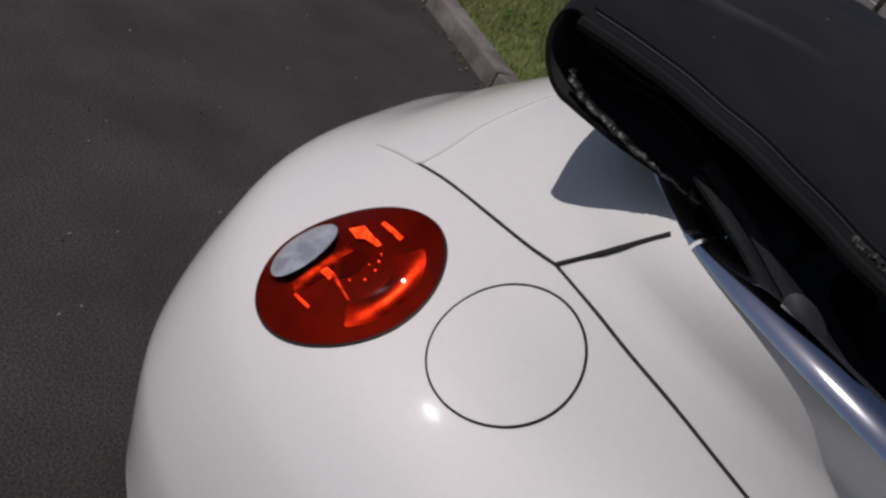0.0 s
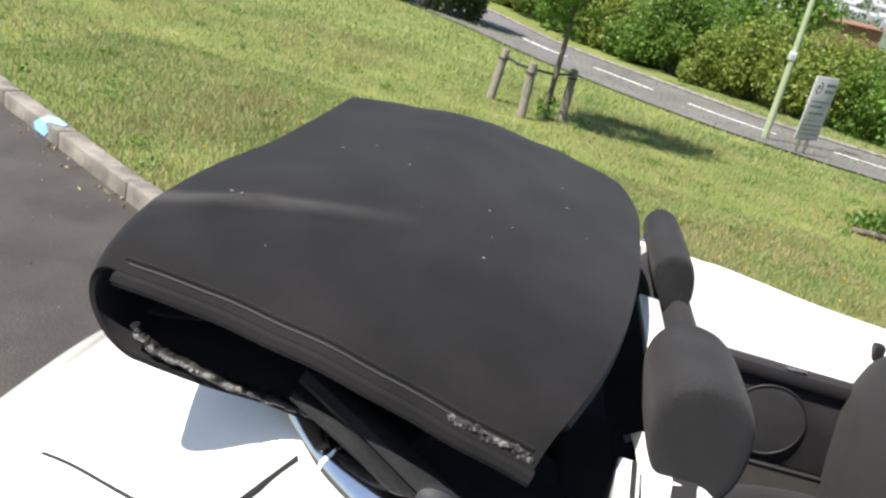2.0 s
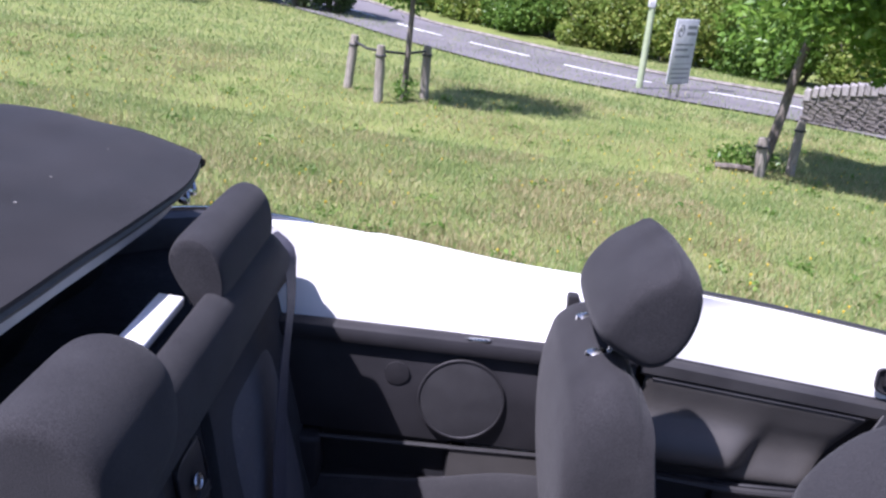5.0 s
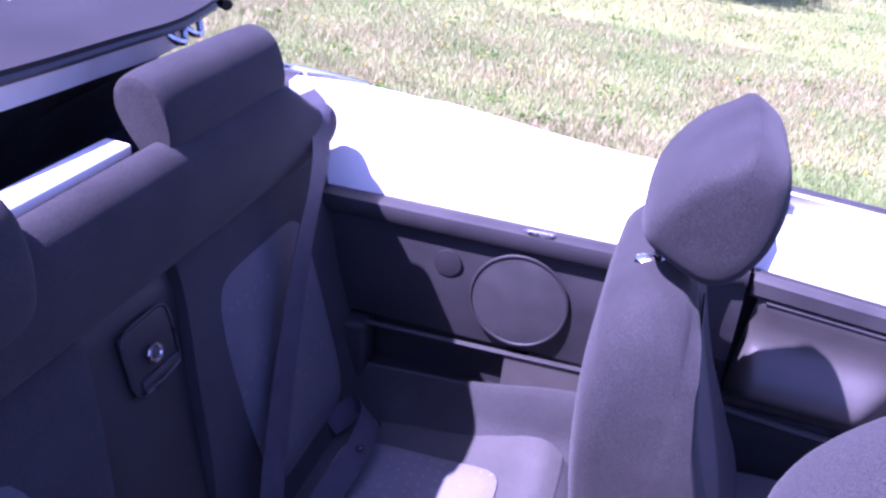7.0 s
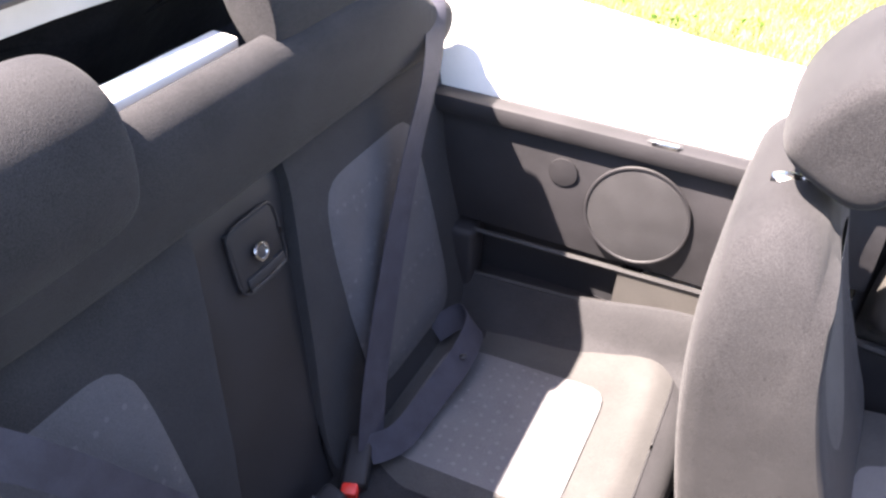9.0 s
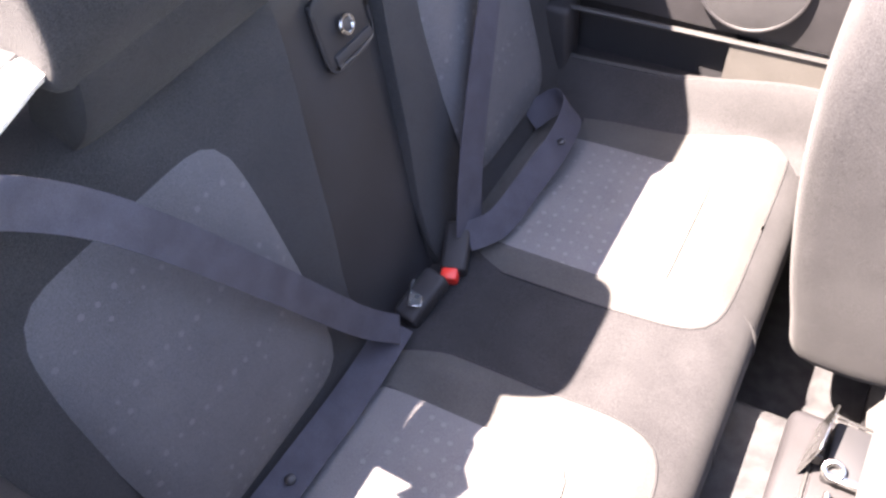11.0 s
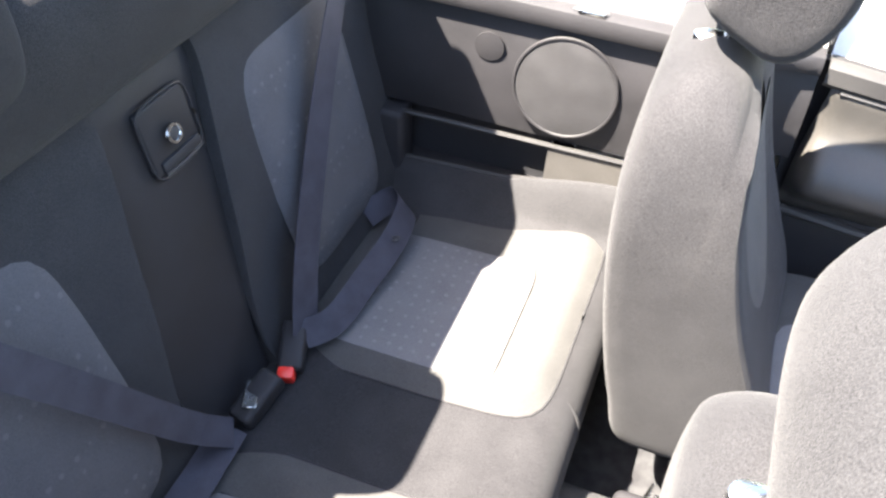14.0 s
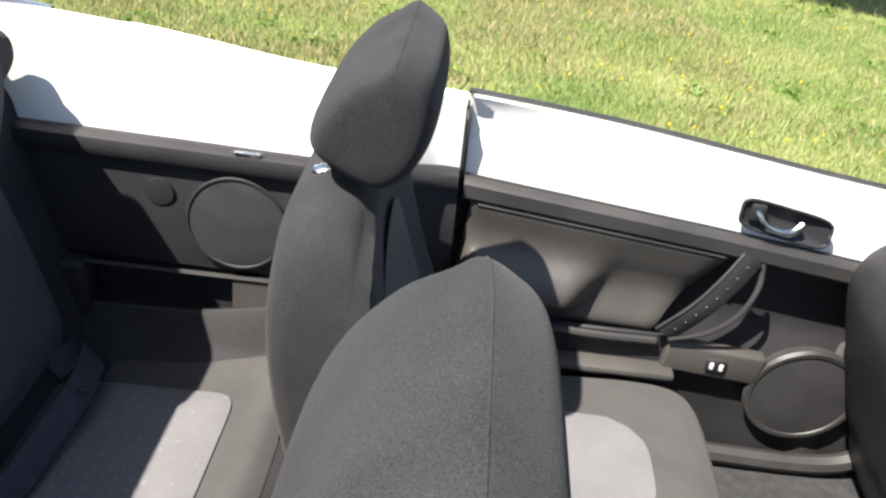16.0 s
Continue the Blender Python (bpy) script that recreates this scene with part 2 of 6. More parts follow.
M_TYRE = surface("tyre_rubber", (0.02, 0.02, 0.02), (0.03, 0.03, 0.03), rough=0.8, scale=40, bump=0.3, bump_scale=200)
M_ASPHALT = surface("asphalt", (0.031, 0.027, 0.0245), (0.052, 0.046, 0.042), rough=0.9, scale=2.4, detail=12, fine=0.85, fine_scale=170, bump=1.0, bump_scale=160)
M_ROAD = surface("road_tarmac", (0.105, 0.098, 0.100), (0.145, 0.136, 0.137), rough=0.9, scale=0.7, detail=8, fine=0.2, fine_scale=60, bump=0.5, bump_scale=90)
M_LINE = surface("road_line_paint", (0.72, 0.72, 0.70), (0.55, 0.55, 0.54), rough=0.7, scale=6, fine=0.15, fine_scale=60)
M_KERB = surface("kerb_concrete", (0.245, 0.225, 0.195), (0.125, 0.113, 0.098), rough=0.9, scale=7, detail=9, fine=0.35, fine_scale=160, bump=0.7, bump_scale=120)
M_BLUE = surface("blue_paint_mark", (0.22, 0.45, 0.80), (0.32, 0.55, 0.85), rough=0.6, scale=30, fine=0.2)
M_GROUND = leafy("grass_turf", (0.082, 0.12, 0.024), (0.155, 0.18, 0.045), (0.30, 0.27, 0.12), scale=1.1, translucent=0.0, gloss=0.95)
M_GRASS = leafy("grass_blades", (0.092, 0.168, 0.040), (0.190, 0.262, 0.084), (0.42, 0.40, 0.21), scale=1.1, translucent=0.35, gloss=0.6)
M_STRAW = leafy("dry_grass", (0.18, 0.15, 0.068), (0.30, 0.255, 0.12), (0.42, 0.37, 0.20), scale=0.8, translucent=0.25, gloss=0.7)
M_FLOWER = surface("yellow_petals", (0.75, 0.55, 0.03), (0.7, 0.45, 0.02), rough=0.6)
M_LEAF = leafy("tree_leaves", (0.055, 0.12, 0.018), (0.105, 0.20, 0.032), (0.20, 0.31, 0.06), scale=1.2)
M_LEAF_B = leafy("bright_leaves", (0.065, 0.145, 0.018), (0.125, 0.235, 0.032), (0.22, 0.34, 0.06), scale=1.2)
M_LEAF_D = leafy("dark_leaves", (0.032, 0.062, 0.018), (0.06, 0.105, 0.028), (0.11, 0.165, 0.045), scale=1.4)
M_HEDGE = leafy("hedge_leaves", (0.10, 0.165, 0.026), (0.19, 0.27, 0.05), (0.34, 0.36, 0.09), scale=0.45)
M_BARK = surface("bark", (0.09, 0.075, 0.06), (0.16, 0.14, 0.115), rough=0.95, scale=14, fine=0.4, fine_scale=80, bump=1.0, bump_scale=50, stretch=(1, 1, 0.25))
M_STAKE = surface("weathered_stake", (0.17, 0.15, 0.12), (0.27, 0.245, 0.205), rough=0.9, scale=9, fine=0.3, fine_scale=90, bump=0.8, bump_scale=60, stretch=(1, 1, 0.15))
M_TIE = surface("rubber_tie", (0.025, 0.025, 0.025), rough=0.6)
M_POST = surface("green_post_paint", (0.27, 0.33, 0.19), (0.33, 0.38, 0.24), rough=0.55, scale=9, fine=0.1)
M_BOARD = surface("sign_board_grey", (0.40, 0.41, 0.415), (0.48, 0.485, 0.485), rough=0.5, scale=4, fine=0.1, fine_scale=30)
M_PALE = surface("pale_frame_plastic", (0.5, 0.5, 0.49), (0.42, 0.42, 0.41), rough=0.5, scale=14)
M_SIGN = surface("sign_white", (0.62, 0.63, 0.62), (0.54, 0.55, 0.55), rough=0.45, scale=6)
M_SIGN_INK = surface("sign_dark_print", (0.19, 0.195, 0.20), (0.23, 0.235, 0.24), rough=0.5, scale=8)
# Brown stone, darkened further for the shade on the wall's face.
M_COURSE = surface("shaded_course_stone", (0.075, 0.068, 0.058), (0.16, 0.145, 0.125), rough=0.92, scale=7, fine=0.35, fine_scale=70, bump=0.8, bump_scale=40)
M_STONE = surface("wall_stone", (0.19, 0.178, 0.162), (0.28, 0.262, 0.238), rough=0.9, scale=5, fine=0.3, fine_scale=70, bump=0.8, bump_scale=40)
M_MORTAR = surface("wall_core", (0.10, 0.095, 0.085), (0.15, 0.14, 0.125), rough=0.95, scale=20)
M_BRICK = surface("red_brick_wall", (0.17, 0.088, 0.064), (0.22, 0.12, 0.09), rough=0.9, scale=2, fine=0.2, fine_scale=20)
# Distance haze is mixed into the hill and house colours below.
M_HILL = leafy("far_hillside", (0.045, 0.068, 0.05), (0.07, 0.095, 0.065), (0.105, 0.128, 0.085), scale=0.012, translucent=0.0, gloss=0.95)
M_HOUSE = surface("haze_greyed_house", (0.34, 0.35, 0.37), (0.22, 0.23, 0.25), rough=0.9, scale=0.05)
M_SPECK = surface("pale_lint", (0.14, 0.138, 0.13), rough=0.9)


# ---- builders ----
def mesh_of(name, verts, faces, smooth=True):
    me = bpy.data.meshes.new(name)
    me.from_pydata([tuple(map(float, v)) for v in verts], [], faces)
    bm = bmesh.new()
    bm.from_mesh(me)
    bmesh.ops.remove_doubles(bm, verts=bm.verts, dist=1e-5)
    bmesh.ops.recalc_face_normals(bm, faces=bm.faces)
    bm.to_mesh(me)
    bm.free()
    for p in me.polygons:
        p.use_smooth = smooth
    return me


def quick_mesh(name, verts, faces):
    me = bpy.data.meshes.new(name)
    me.from_pydata(verts.tolist() if hasattr(verts, "tolist") else verts, [], faces.tolist() if hasattr(faces, "tolist") else faces)
    return me


def part(name, geo, material, parent=None, label="", smooth=True, angle=None):
    """Links geo, (verts, faces) or a bmesh or a mesh, as one object under its parent."""
    if isinstance(geo, tuple):
        me = mesh_of(name, geo[0], geo[1], smooth)
    elif isinstance(geo, bmesh.types.BMesh):
        me = bpy.data.meshes.new(name)
        bmesh.ops.recalc_face_normals(geo, faces=geo.faces)
        geo.to_mesh(me)
        geo.free()
        for p in me.polygons:
            p.use_smooth = smooth
    else:
        me = geo
    if smooth:
        me.set_sharp_from_angle(angle=radians(angle or 42))
    me.materials.append(material)
    ob = new(name, me)
    if parent is not None:
        ob.parent = parent
    if label:
        tagged(ob, label)
    return ob


def empty(name, place, label, category, group="", kind=""):
    ob = new(name)
    ob.empty_display_size = 0.1
    ob.location = place
    return tagged(ob, label, category, group, kind)


def grid(func, us, vs, close_u=False, close_v=False):
    """A sheet of quads through func(u, v)."""
    us, vs = list(us), list(vs)
    verts = [func(u, v) for u in us for v in vs]
    nu, nv = len(us), len(vs)
    faces = []
    for i in range(nu if close_u else nu - 1):
        for j in range(nv if close_v else nv - 1):
            a, b = i, (i + 1) % nu
            c, d = j, (j + 1) % nv
            faces.append((a * nv + c, b * nv + c, b * nv + d, a * nv + d))
    return verts, faces


def slab(func, us, vs, t):
    """A sheet through func with thickness t along its own normals."""
    verts, faces = grid(func, us, vs)
    nu, nv = len(list(us)), len(list(vs))
    P = np.array(verts, float).reshape(nu, nv, 3)
    du, dv = np.gradient(P, axis=0), np.gradient(P, axis=1)
    n = np.cross(du, dv)
    n /= np.linalg.norm(n, axis=2, keepdims=True) + 1e-12
    Q = P - n * t
    off = nu * nv
    allv = np.concatenate([P.reshape(-1, 3), Q.reshape(-1, 3)]).tolist()
    f = list(faces) + [tuple(reversed([k + off for k in q])) for q in faces]
    for i in range(nu - 1):
        for j in (0, nv - 1):
            a, b = i * nv + j, (i + 1) * nv + j
            f.append((a, b, b + off, a + off))
    for j in range(nv - 1):
        for i in (0, nu - 1):
            a, b = i * nv + j, i * nv + j + 1
            f.append((a, b, b + off, a + off))
    return allv, f


def spline(points, n, closed=False):
    """n points on a smooth curve through the given ones."""
    P = np.array(points, float)
    k = len(P)
    out = []
    for s in np.linspace(0, k if closed else k - 1, n, endpoint=not closed):
        i = int(min(math.floor(s), (k - 1) if closed else (k - 2)))
        f = s - i
        g = (lambda q: P[q % k]) if closed else (lambda q: P[max(0, min(k - 1, q))])
        p0, p1, p2, p3 = g(i - 1), g(i), g(i + 1), g(i + 2)
        out.append(0.5 * (2 * p1 + (p2 - p0) * f + (2 * p0 - 5 * p1 + 4 * p2 - p3) * f * f + (3 * p1 - p0 - 3 * p2 + p3) * f ** 3))
    return np.array(out)


def tube(points, radius, sides=8, flat=1.0, up=(0, 0, 1), taper=None):
    """A rod along points; flat squeezes it across its second axis."""
    P = np.array(points, float)
    n = len(P)
    T = np.gradient(P, axis=0)
    T /= np.linalg.norm(T, axis=1, keepdims=True) + 1e-12
    verts, faces = [], []
    for i in range(n):
        u = np.array(up, float)
        if abs(u @ T[i]) > 0.97:
            u = np.array((1.0, 0.0, 0.0))
        a = np.cross(T[i], u)
        a /= np.linalg.norm(a)
        b = np.cross(a, T[i])
        r = radius * (taper[i] if taper is not None else 1.0)
        for k in range(sides):
            w = 2 * math.pi * k / sides
            verts.append(P[i] + a * r * math.cos(w) + b * r * flat * math.sin(w))
    for i in range(n - 1):
        for k in range(sides):
            q = (k + 1) % sides
            faces.append((i * sides + k, i * sides + q, (i + 1) * sides + q, (i + 1) * sides + k))
    faces.append(tuple(range(sides)))
    faces.append(tuple(reversed(range((n - 1) * sides, n * sides))))
    return verts, faces


def pillow(profile, y0, y1, n_side=14, power=3.5, rows=60, shrink=0.5, fn=None):
    """A stuffed body: a closed x-z profile swept from y0 to y1, drawn in towards both ends."""
    pr = spline(profile, rows, closed=True)
    c = pr.mean(axis=0)
    ts = np.sin(np.linspace(-math.pi / 2, math.pi / 2, 2 * n_side + 1))
    verts, faces = [], []
    for t in ts:
        s = (1 - abs(t) ** power) ** (1.0 / power) if abs(t) < 1 else 0.0
        s = shrink + (1 - shrink) * s if abs(t) < 1 else shrink * 0.97
        y = (y0 + y1) / 2 + t * (y1 - y0) / 2
        for x, z in pr:
            p = (c[0] + (x - c[0]) * s, y, c[1] + (z - c[1]) * s)
            verts.append(fn(*p) if fn else p)
    m = len(ts)
    for i in range(m - 1):
        for k in range(rows):
            q = (k + 1) % rows
            faces.append((i * rows + k, i * rows + q, (i + 1) * rows + q, (i + 1) * rows + k))
    for i in (0, m - 1):
        mid = len(verts)
        verts.append(tuple(np.mean(np.array(verts[i * rows:(i + 1) * rows]), axis=0)))
        faces += [(i * rows + k, i * rows + (k + 1) % rows, mid) for k in range(rows)]
    return verts, faces


def rbox(size, bevel=0.005, segs=2, at=(0, 0, 0), turn=None):
    bm = bmesh.new()
    bmesh.ops.create_cube(bm, size=1.0)
    bmesh.ops.scale(bm, vec=size, verts=bm.verts)
    if bevel > 0:
        bmesh.ops.bevel(bm, geom=list(bm.edges), offset=bevel, segments=segs, profile=0.5, affect="EDGES")
    m = Matrix.Translation(at)
    if turn is not None:
        m = m @ turn
    bmesh.ops.transform(bm, matrix=m, verts=bm.verts)
    return bm


def disc_shell(center, ax_u, ax_v, normal, ru, rv, dome, depth, n=48, rings=8, power=2.0):
    """A domed round or oval lid: its rim lies in the plane, its middle rises by dome; the rim goes down by depth."""
    c, u, v, w = (np.array(a, float) for a in (center, ax_u, ax_v, normal))
    verts, faces = [], []
    for k in range(n):
        a = 2 * math.pi * k / n
        ca, sa = math.cos(a), math.sin(a)
        e = (abs(ca) ** power + abs(sa) ** power) ** (-1.0 / power)
        verts.append(c + u * ru * e * ca + v * rv * e * sa - w * depth)
    for r in range(rings):
        f = 1 - r / rings
        for k in range(n):
            a = 2 * math.pi * k / n
            ca, sa = math.cos(a), math.sin(a)
            e = (abs(ca) ** power + abs(sa) ** power) ** (-1.0 / power)
            verts.append(c + u * ru * f * e * ca + v * rv * f * e * sa + w * dome * (1 - f * f))
    verts.append(c + w * dome)
    for r in range(rings):
        for k in range(n):
            q = (k + 1) % n
            faces.append((r * n + k, r * n + q, (r + 1) * n + q, (r + 1) * n + k))
    top = rings * n
    faces += [(top + k, top + (k + 1) % n, len(verts) - 1) for k in range(n)]
    return verts, faces


def ring(center, ax_u, ax_v, normal, ru, rv, r, n=56, sides=6):
    c, u, v, w = (np.array(a, float) for a in (center, ax_u, ax_v, normal))
    verts, faces = [], []
    for k in range(n):
        a = 2 * math.pi * k / n
        d = u * math.cos(a) + v * math.sin(a)
        p = c + u * ru * math.cos(a) + v * rv * math.sin(a)
        for s in range(sides):
            b = 2 * math.pi * s / sides
            verts.append(p + d * r * math.cos(b) + w * r * math.sin(b))
    for k in range(n):
        for s in range(sides):
            q, t = (k + 1) % n, (s + 1) % sides
            faces.append((k * sides + s, q * sides + s, q * sides + t, k * sides + t))
    return verts, faces


def strap(points, width, across, thick=0.0015, sag=0.0):
    """A flat band of webbing along points; across gives the way of its width."""
    P = spline(points, 24)
    A = np.array(across, float)
    T = np.gradient(P, axis=0)
    T /= np.linalg.norm(T, axis=1, keepdims=True) + 1e-12
    def f(u, v):
        i = int(u)
        a = A - T[i] * (A @ T[i])
        a /= np.linalg.norm(a)
        return P[i] + a * (v * width / 2)
    return slab(f, range(24), (-1, -0.85, 0, 0.85, 1), thick)


def leaf_cloud(rng, count, center, radii, size, flat=0.0, shell=0.45, lumps=0, droop=0.0):
    """count leaves of about size, scattered through a lumpy crown, as separate small folded quads."""
    c, r = np.array(center, float), np.array(radii, float)
    if lumps:
        d = rng.normal(size=(lumps, 3))
        d /= np.linalg.norm(d, axis=1, keepdims=True)
        lc = d * r * rng.uniform(0.35, 0.85, (lumps, 1))
        lr = r.mean() * rng.uniform(0.22, 0.42, lumps)
        pick = rng.integers(0, lumps, count)
        d2 = rng.normal(size=(count, 3))
        d2 /= np.linalg.norm(d2, axis=1, keepdims=True)
        p = lc[pick] + d2 * (lr[pick] * rng.uniform(0.3, 1.0, count) ** 0.6)[:, None]
    else:
        d = rng.normal(size=(count, 3))
        d /= np.linalg.norm(d, axis=1, keepdims=True)
        p = d * r * rng.uniform(shell, 1.0, (count, 1))
    p = p + c
    p[:, 2] -= droop * rng.uniform(0, 1, count)
    n = rng.normal(size=(count, 3)) + np.array((0, 0, 0.6))
    n /= np.linalg.norm(n, axis=1, keepdims=True)
    t = np.cross(n, rng.normal(size=(count, 3)))
    t /= np.linalg.norm(t, axis=1, keepdims=True)
    b = np.cross(n, t)
    s = size * rng.uniform(0.6, 1.35, (count, 1))
    v0, v1, v2, v3 = p - t * s * 0.5, p + b * s * 0.3 + n * s * 0.08, p + t * s * 0.55, p - b * s * 0.3 + n * s * 0.08
    verts = np.stack([v0, v1, v2, v3], 1).reshape(-1, 3)
    faces = np.arange(4 * count).reshape(-1, 4)
    return verts, faces


# ---- the car: x forward, y to its left, from its own centre line ----
CAR = empty("convertible_car", (0, -0.035, 0), "white two-door convertible with folded black canvas roof, parked on asphalt", "car")
XC = 1.1
ZK = [0.18, 0.40, 0.60, 0.70, 0.80, 0.90, 1.00, 1.10]
AK = [1.385, 1.402, 1.372, 1.338, 1.226, 1.121, 1.000, 0.795]
BK = [0.915, 0.915, 0.880, 0.808, 0.690, 0.648, 0.658, 0.722]
BELT_X = [0.0, 0.48, 0.80, 1.10, 1.40, 1.75, 2.00, 2.50, 3.00]
BELT_Z = [1.085, 1.092, 1.096, 1.064, 1.015, 0.978, 0.945, 0.872, 0.83]
BELT_Y = [0.60, 0.655, 0.682, 0.708, 0.738, 0.770, 0.790, 0.800, 0.79]


def smooth_at(x, xs, ys):
    """Cubic through the table, flat beyond its ends."""
    x = min(max(x, xs[0]), xs[-1])
    i = min(int(np.searchsorted(xs, x, side="right")) - 1, len(xs) - 2)
    m = []
    for k in (i, i + 1):
        lo, hi = max(k - 1, 0), min(k + 1, len(xs) - 1)
        m.append((ys[hi] - ys[lo]) / (xs[hi] - xs[lo]))
    h = xs[i + 1] - xs[i]
    f = (x - xs[i]) / h
    return ((2 * f ** 3 - 3 * f * f + 1) * ys[i] + (f ** 3 - 2 * f * f + f) * h * m[0]
            + (-2 * f ** 3 + 3 * f * f) * ys[i + 1] + (f ** 3 - f * f) * h * m[1])


def level(z):
    return smooth_at(z, ZK, AK), smooth_at(z, ZK, BK), float(np.interp(z, [0.4, 0.8, 1.0, 1.1], [3.3, 2.85, 2.12, 2.2]))


def tail(phi, z):
    """The rear of the body at a turn phi (0: straight back, +-90 degrees: the sides) and a height."""
    a, b, n = level(z)
    return (XC - a * math.cos(phi) ** (2 / n) if abs(math.cos(phi)) > 1e-9 else XC,
            math.copysign(b * abs(math.sin(phi)) ** (2 / n), phi), z)


def tail_belt(phi):
    return smooth_at(abs(math.degrees(phi)), [0, 40, 65, 90], [1.085, 1.092, 1.10, 1.062])


def shell_point(u, s):
    """u: -2..-1 along the right side from the front, -1..1 round the tail, 1..2 along the left side. s: 0 sill, 1 belt."""
    if abs(u) <= 1:
        phi = u * math.pi / 2
        return tail(phi, 0.18 + s * (tail_belt(phi) - 0.18))
    x = XC + (abs(u) - 1) * 1.9
    z2 = 0.18 + s * (1.062 - 0.18)
    y = level(z2)[1] + (smooth_at(x, BELT_X, BELT_Y) - level(1.062)[1]) * s * s
    k = min(1.0, max(0.0, (x - 1.25) / 0.35))
    y += max(0.0, smooth_at(x, BELT_X, BELT_Y) + 0.085 * (1 - s) - y) * k * k * (3 - 2 * k)      # full, upright door skin
    return (x, math.copysign(y, u), 0.18 + s * (smooth_at(x, BELT_X, BELT_Z) - 0.18))


U_SHELL = list(np.linspace(-2, -1, 16)) + list(np.linspace(-1, 1, 121))[1:-1] + list(np.linspace(1, 2, 16))
S_SHELL = list(np.linspace(0, 1, 46))
part("body_shell", slab(shell_point, U_SHELL, S_SHELL, -0.004), M_PAINT, CAR, "glossy white painted rear body and wings", angle=60)


def belt_in(u, inset, dz):
    """A place on the belt line, moved inwards and up or down."""
    p, q = np.array(shell_point(u, 1.0)), np.array(shell_point(u, 0.985))
    e = 1e-3
    t = np.array(shell_point(min(u + e, 2), 1.0)) - np.array(shell_point(max(u - e, -2), 1.0))
    n = np.array((-t[1], t[0], 0.0))
    n /= np.linalg.norm(n) + 1e-12
    if n @ (np.array((1.15, 0, 0)) - p) < 0 and abs(u) <= 1:
        n = -n
    if abs(u) > 1:
        n = np.array((0, -math.copysign(1, u), 0.0))
    return p + n * inset + np.array((0, 0, dz))


# bright strip along the belt, from door to door round the tail
def chrome_point(u, k):
    prof = [(-0.007, -0.014), (-0.005, -0.006), (0.005, 0.003), (0.016, 0.011), (0.024, 0.012), (0.028, -0.010)]
    return belt_in(u, *prof[int(k)])


for span, nm in ((np.linspace(-0.91, -0.466, 40), "chrome_strip"), (np.linspace(-0.460, 0.460, 70), "chrome_strip"), (np.linspace(0.466, 0.91, 40), "chrome_strip")):
    part(nm, slab(chrome_point, list(span), range(6), 0.002), M_CHROME, CAR, "polished chrome belt strip")
for uu in (-0.463, 0.463):
    a, b = belt_in(uu, -0.001, 0.002), belt_in(uu, 0.03, 0.014)
    part("strip_joint", tube([a, (a + b) / 2 + np.array((0, 0, 0.006)), b], 0.0025, 6), M_CHROME, CAR)


def rubber_point(u, k):
    prof = [(0.030, -0.004), (0.038, 0.004), (0.060, 0.0), (0.078, -0.03), (0.082, -0.10)]
    return belt_in(u, *prof[int(k)])


part("hood_seal", slab(rubber_point, list(np.linspace(-0.92, 0.80, 120)), range(5), 0.003), M_RUBBER, CAR, "black rubber hood seal")
part("hood_well", grid(lambda u, k: belt_in(u, 0.07 + 0.09 * k, -0.05 - 0.02 * k), np.linspace(-0.66, 0.66, 60), range(5)), M_LINING, CAR, "dark hood well lining")


# gaps between the panels
def on_tail(y, z, side=-1):
    """The place on the tail skin at a height and a distance from the centre line."""
    a, b, n = level(z)
    f = min(abs(y) / b, 0.9999)
    return (XC - a * (1 - f ** n) ** (1 / n), side * abs(y), z)


def skin_normal(y, z, side):
    p = np.array(on_tail(y, z, side))
    q = np.array(on_tail(y + 0.004, z, side)) - p
    r = np.array(on_tail(y, z + 0.004, side)) - p
    n = np.cross(q, r)
    n /= np.linalg.norm(n)
    return n if n @ (p - np.array((1.1, 0, 0.6))) > 0 else -n


def gap(points, r, side, name="panel_gap"):
    P = spline([on_tail(y, z, side) for y, z in points], 40)
    part(name, tube(P, r, 6), M_GAP, CAR)


for side in (-1, 1):
    gap([(0.362, 0.866), (0.397, 0.891), (0.445, 0.915), (0.481, 0.932), (0.501, 0.945)], 0.0028, side)
    gap([(0.501, 0.945), (0.538, 0.946), (0.565, 0.942), (0.591, 0.936), (0.615, 0.922), (0.632, 0.905)], 0.0026, side)
    gap([(0.501, 0.945), (0.490, 0.98), (0.484, 1.03), (0.481, 1.071)], 0.0042, side)
    part("lid_edge", tube(spline([on_tail(y, z, side) for y, z in ((0.362, 0.866), (0.322, 0.899), (0.259, 0.938), (0.195, 0.979), (0.119, 1.01))], 30), 0.0050, 8), M_PAINT, CAR)
    part("lid_edge", tube(spline([on_tail(y, z, side) for y, z in ((0.300, 0.812), (0.328, 0.840), (0.362, 0.866))], 16), 0.0045, 8), M_PAINT, CAR)


def inside(p):
    a, b, n = level(p[2])
    return (max(XC - p[0], 0) / a) ** n + (abs(p[1]) / b) ** n - 1


def to_skin(p, n):
    """Moves a place along n onto the skin of the tail."""
    lo, hi = -0.12, 0.12
    for _ in range(36):
        mid_ = (lo + hi) / 2
        if inside(p + n * mid_) > 0:
            hi = mid_
        else:
            lo = mid_
    return p + n * lo


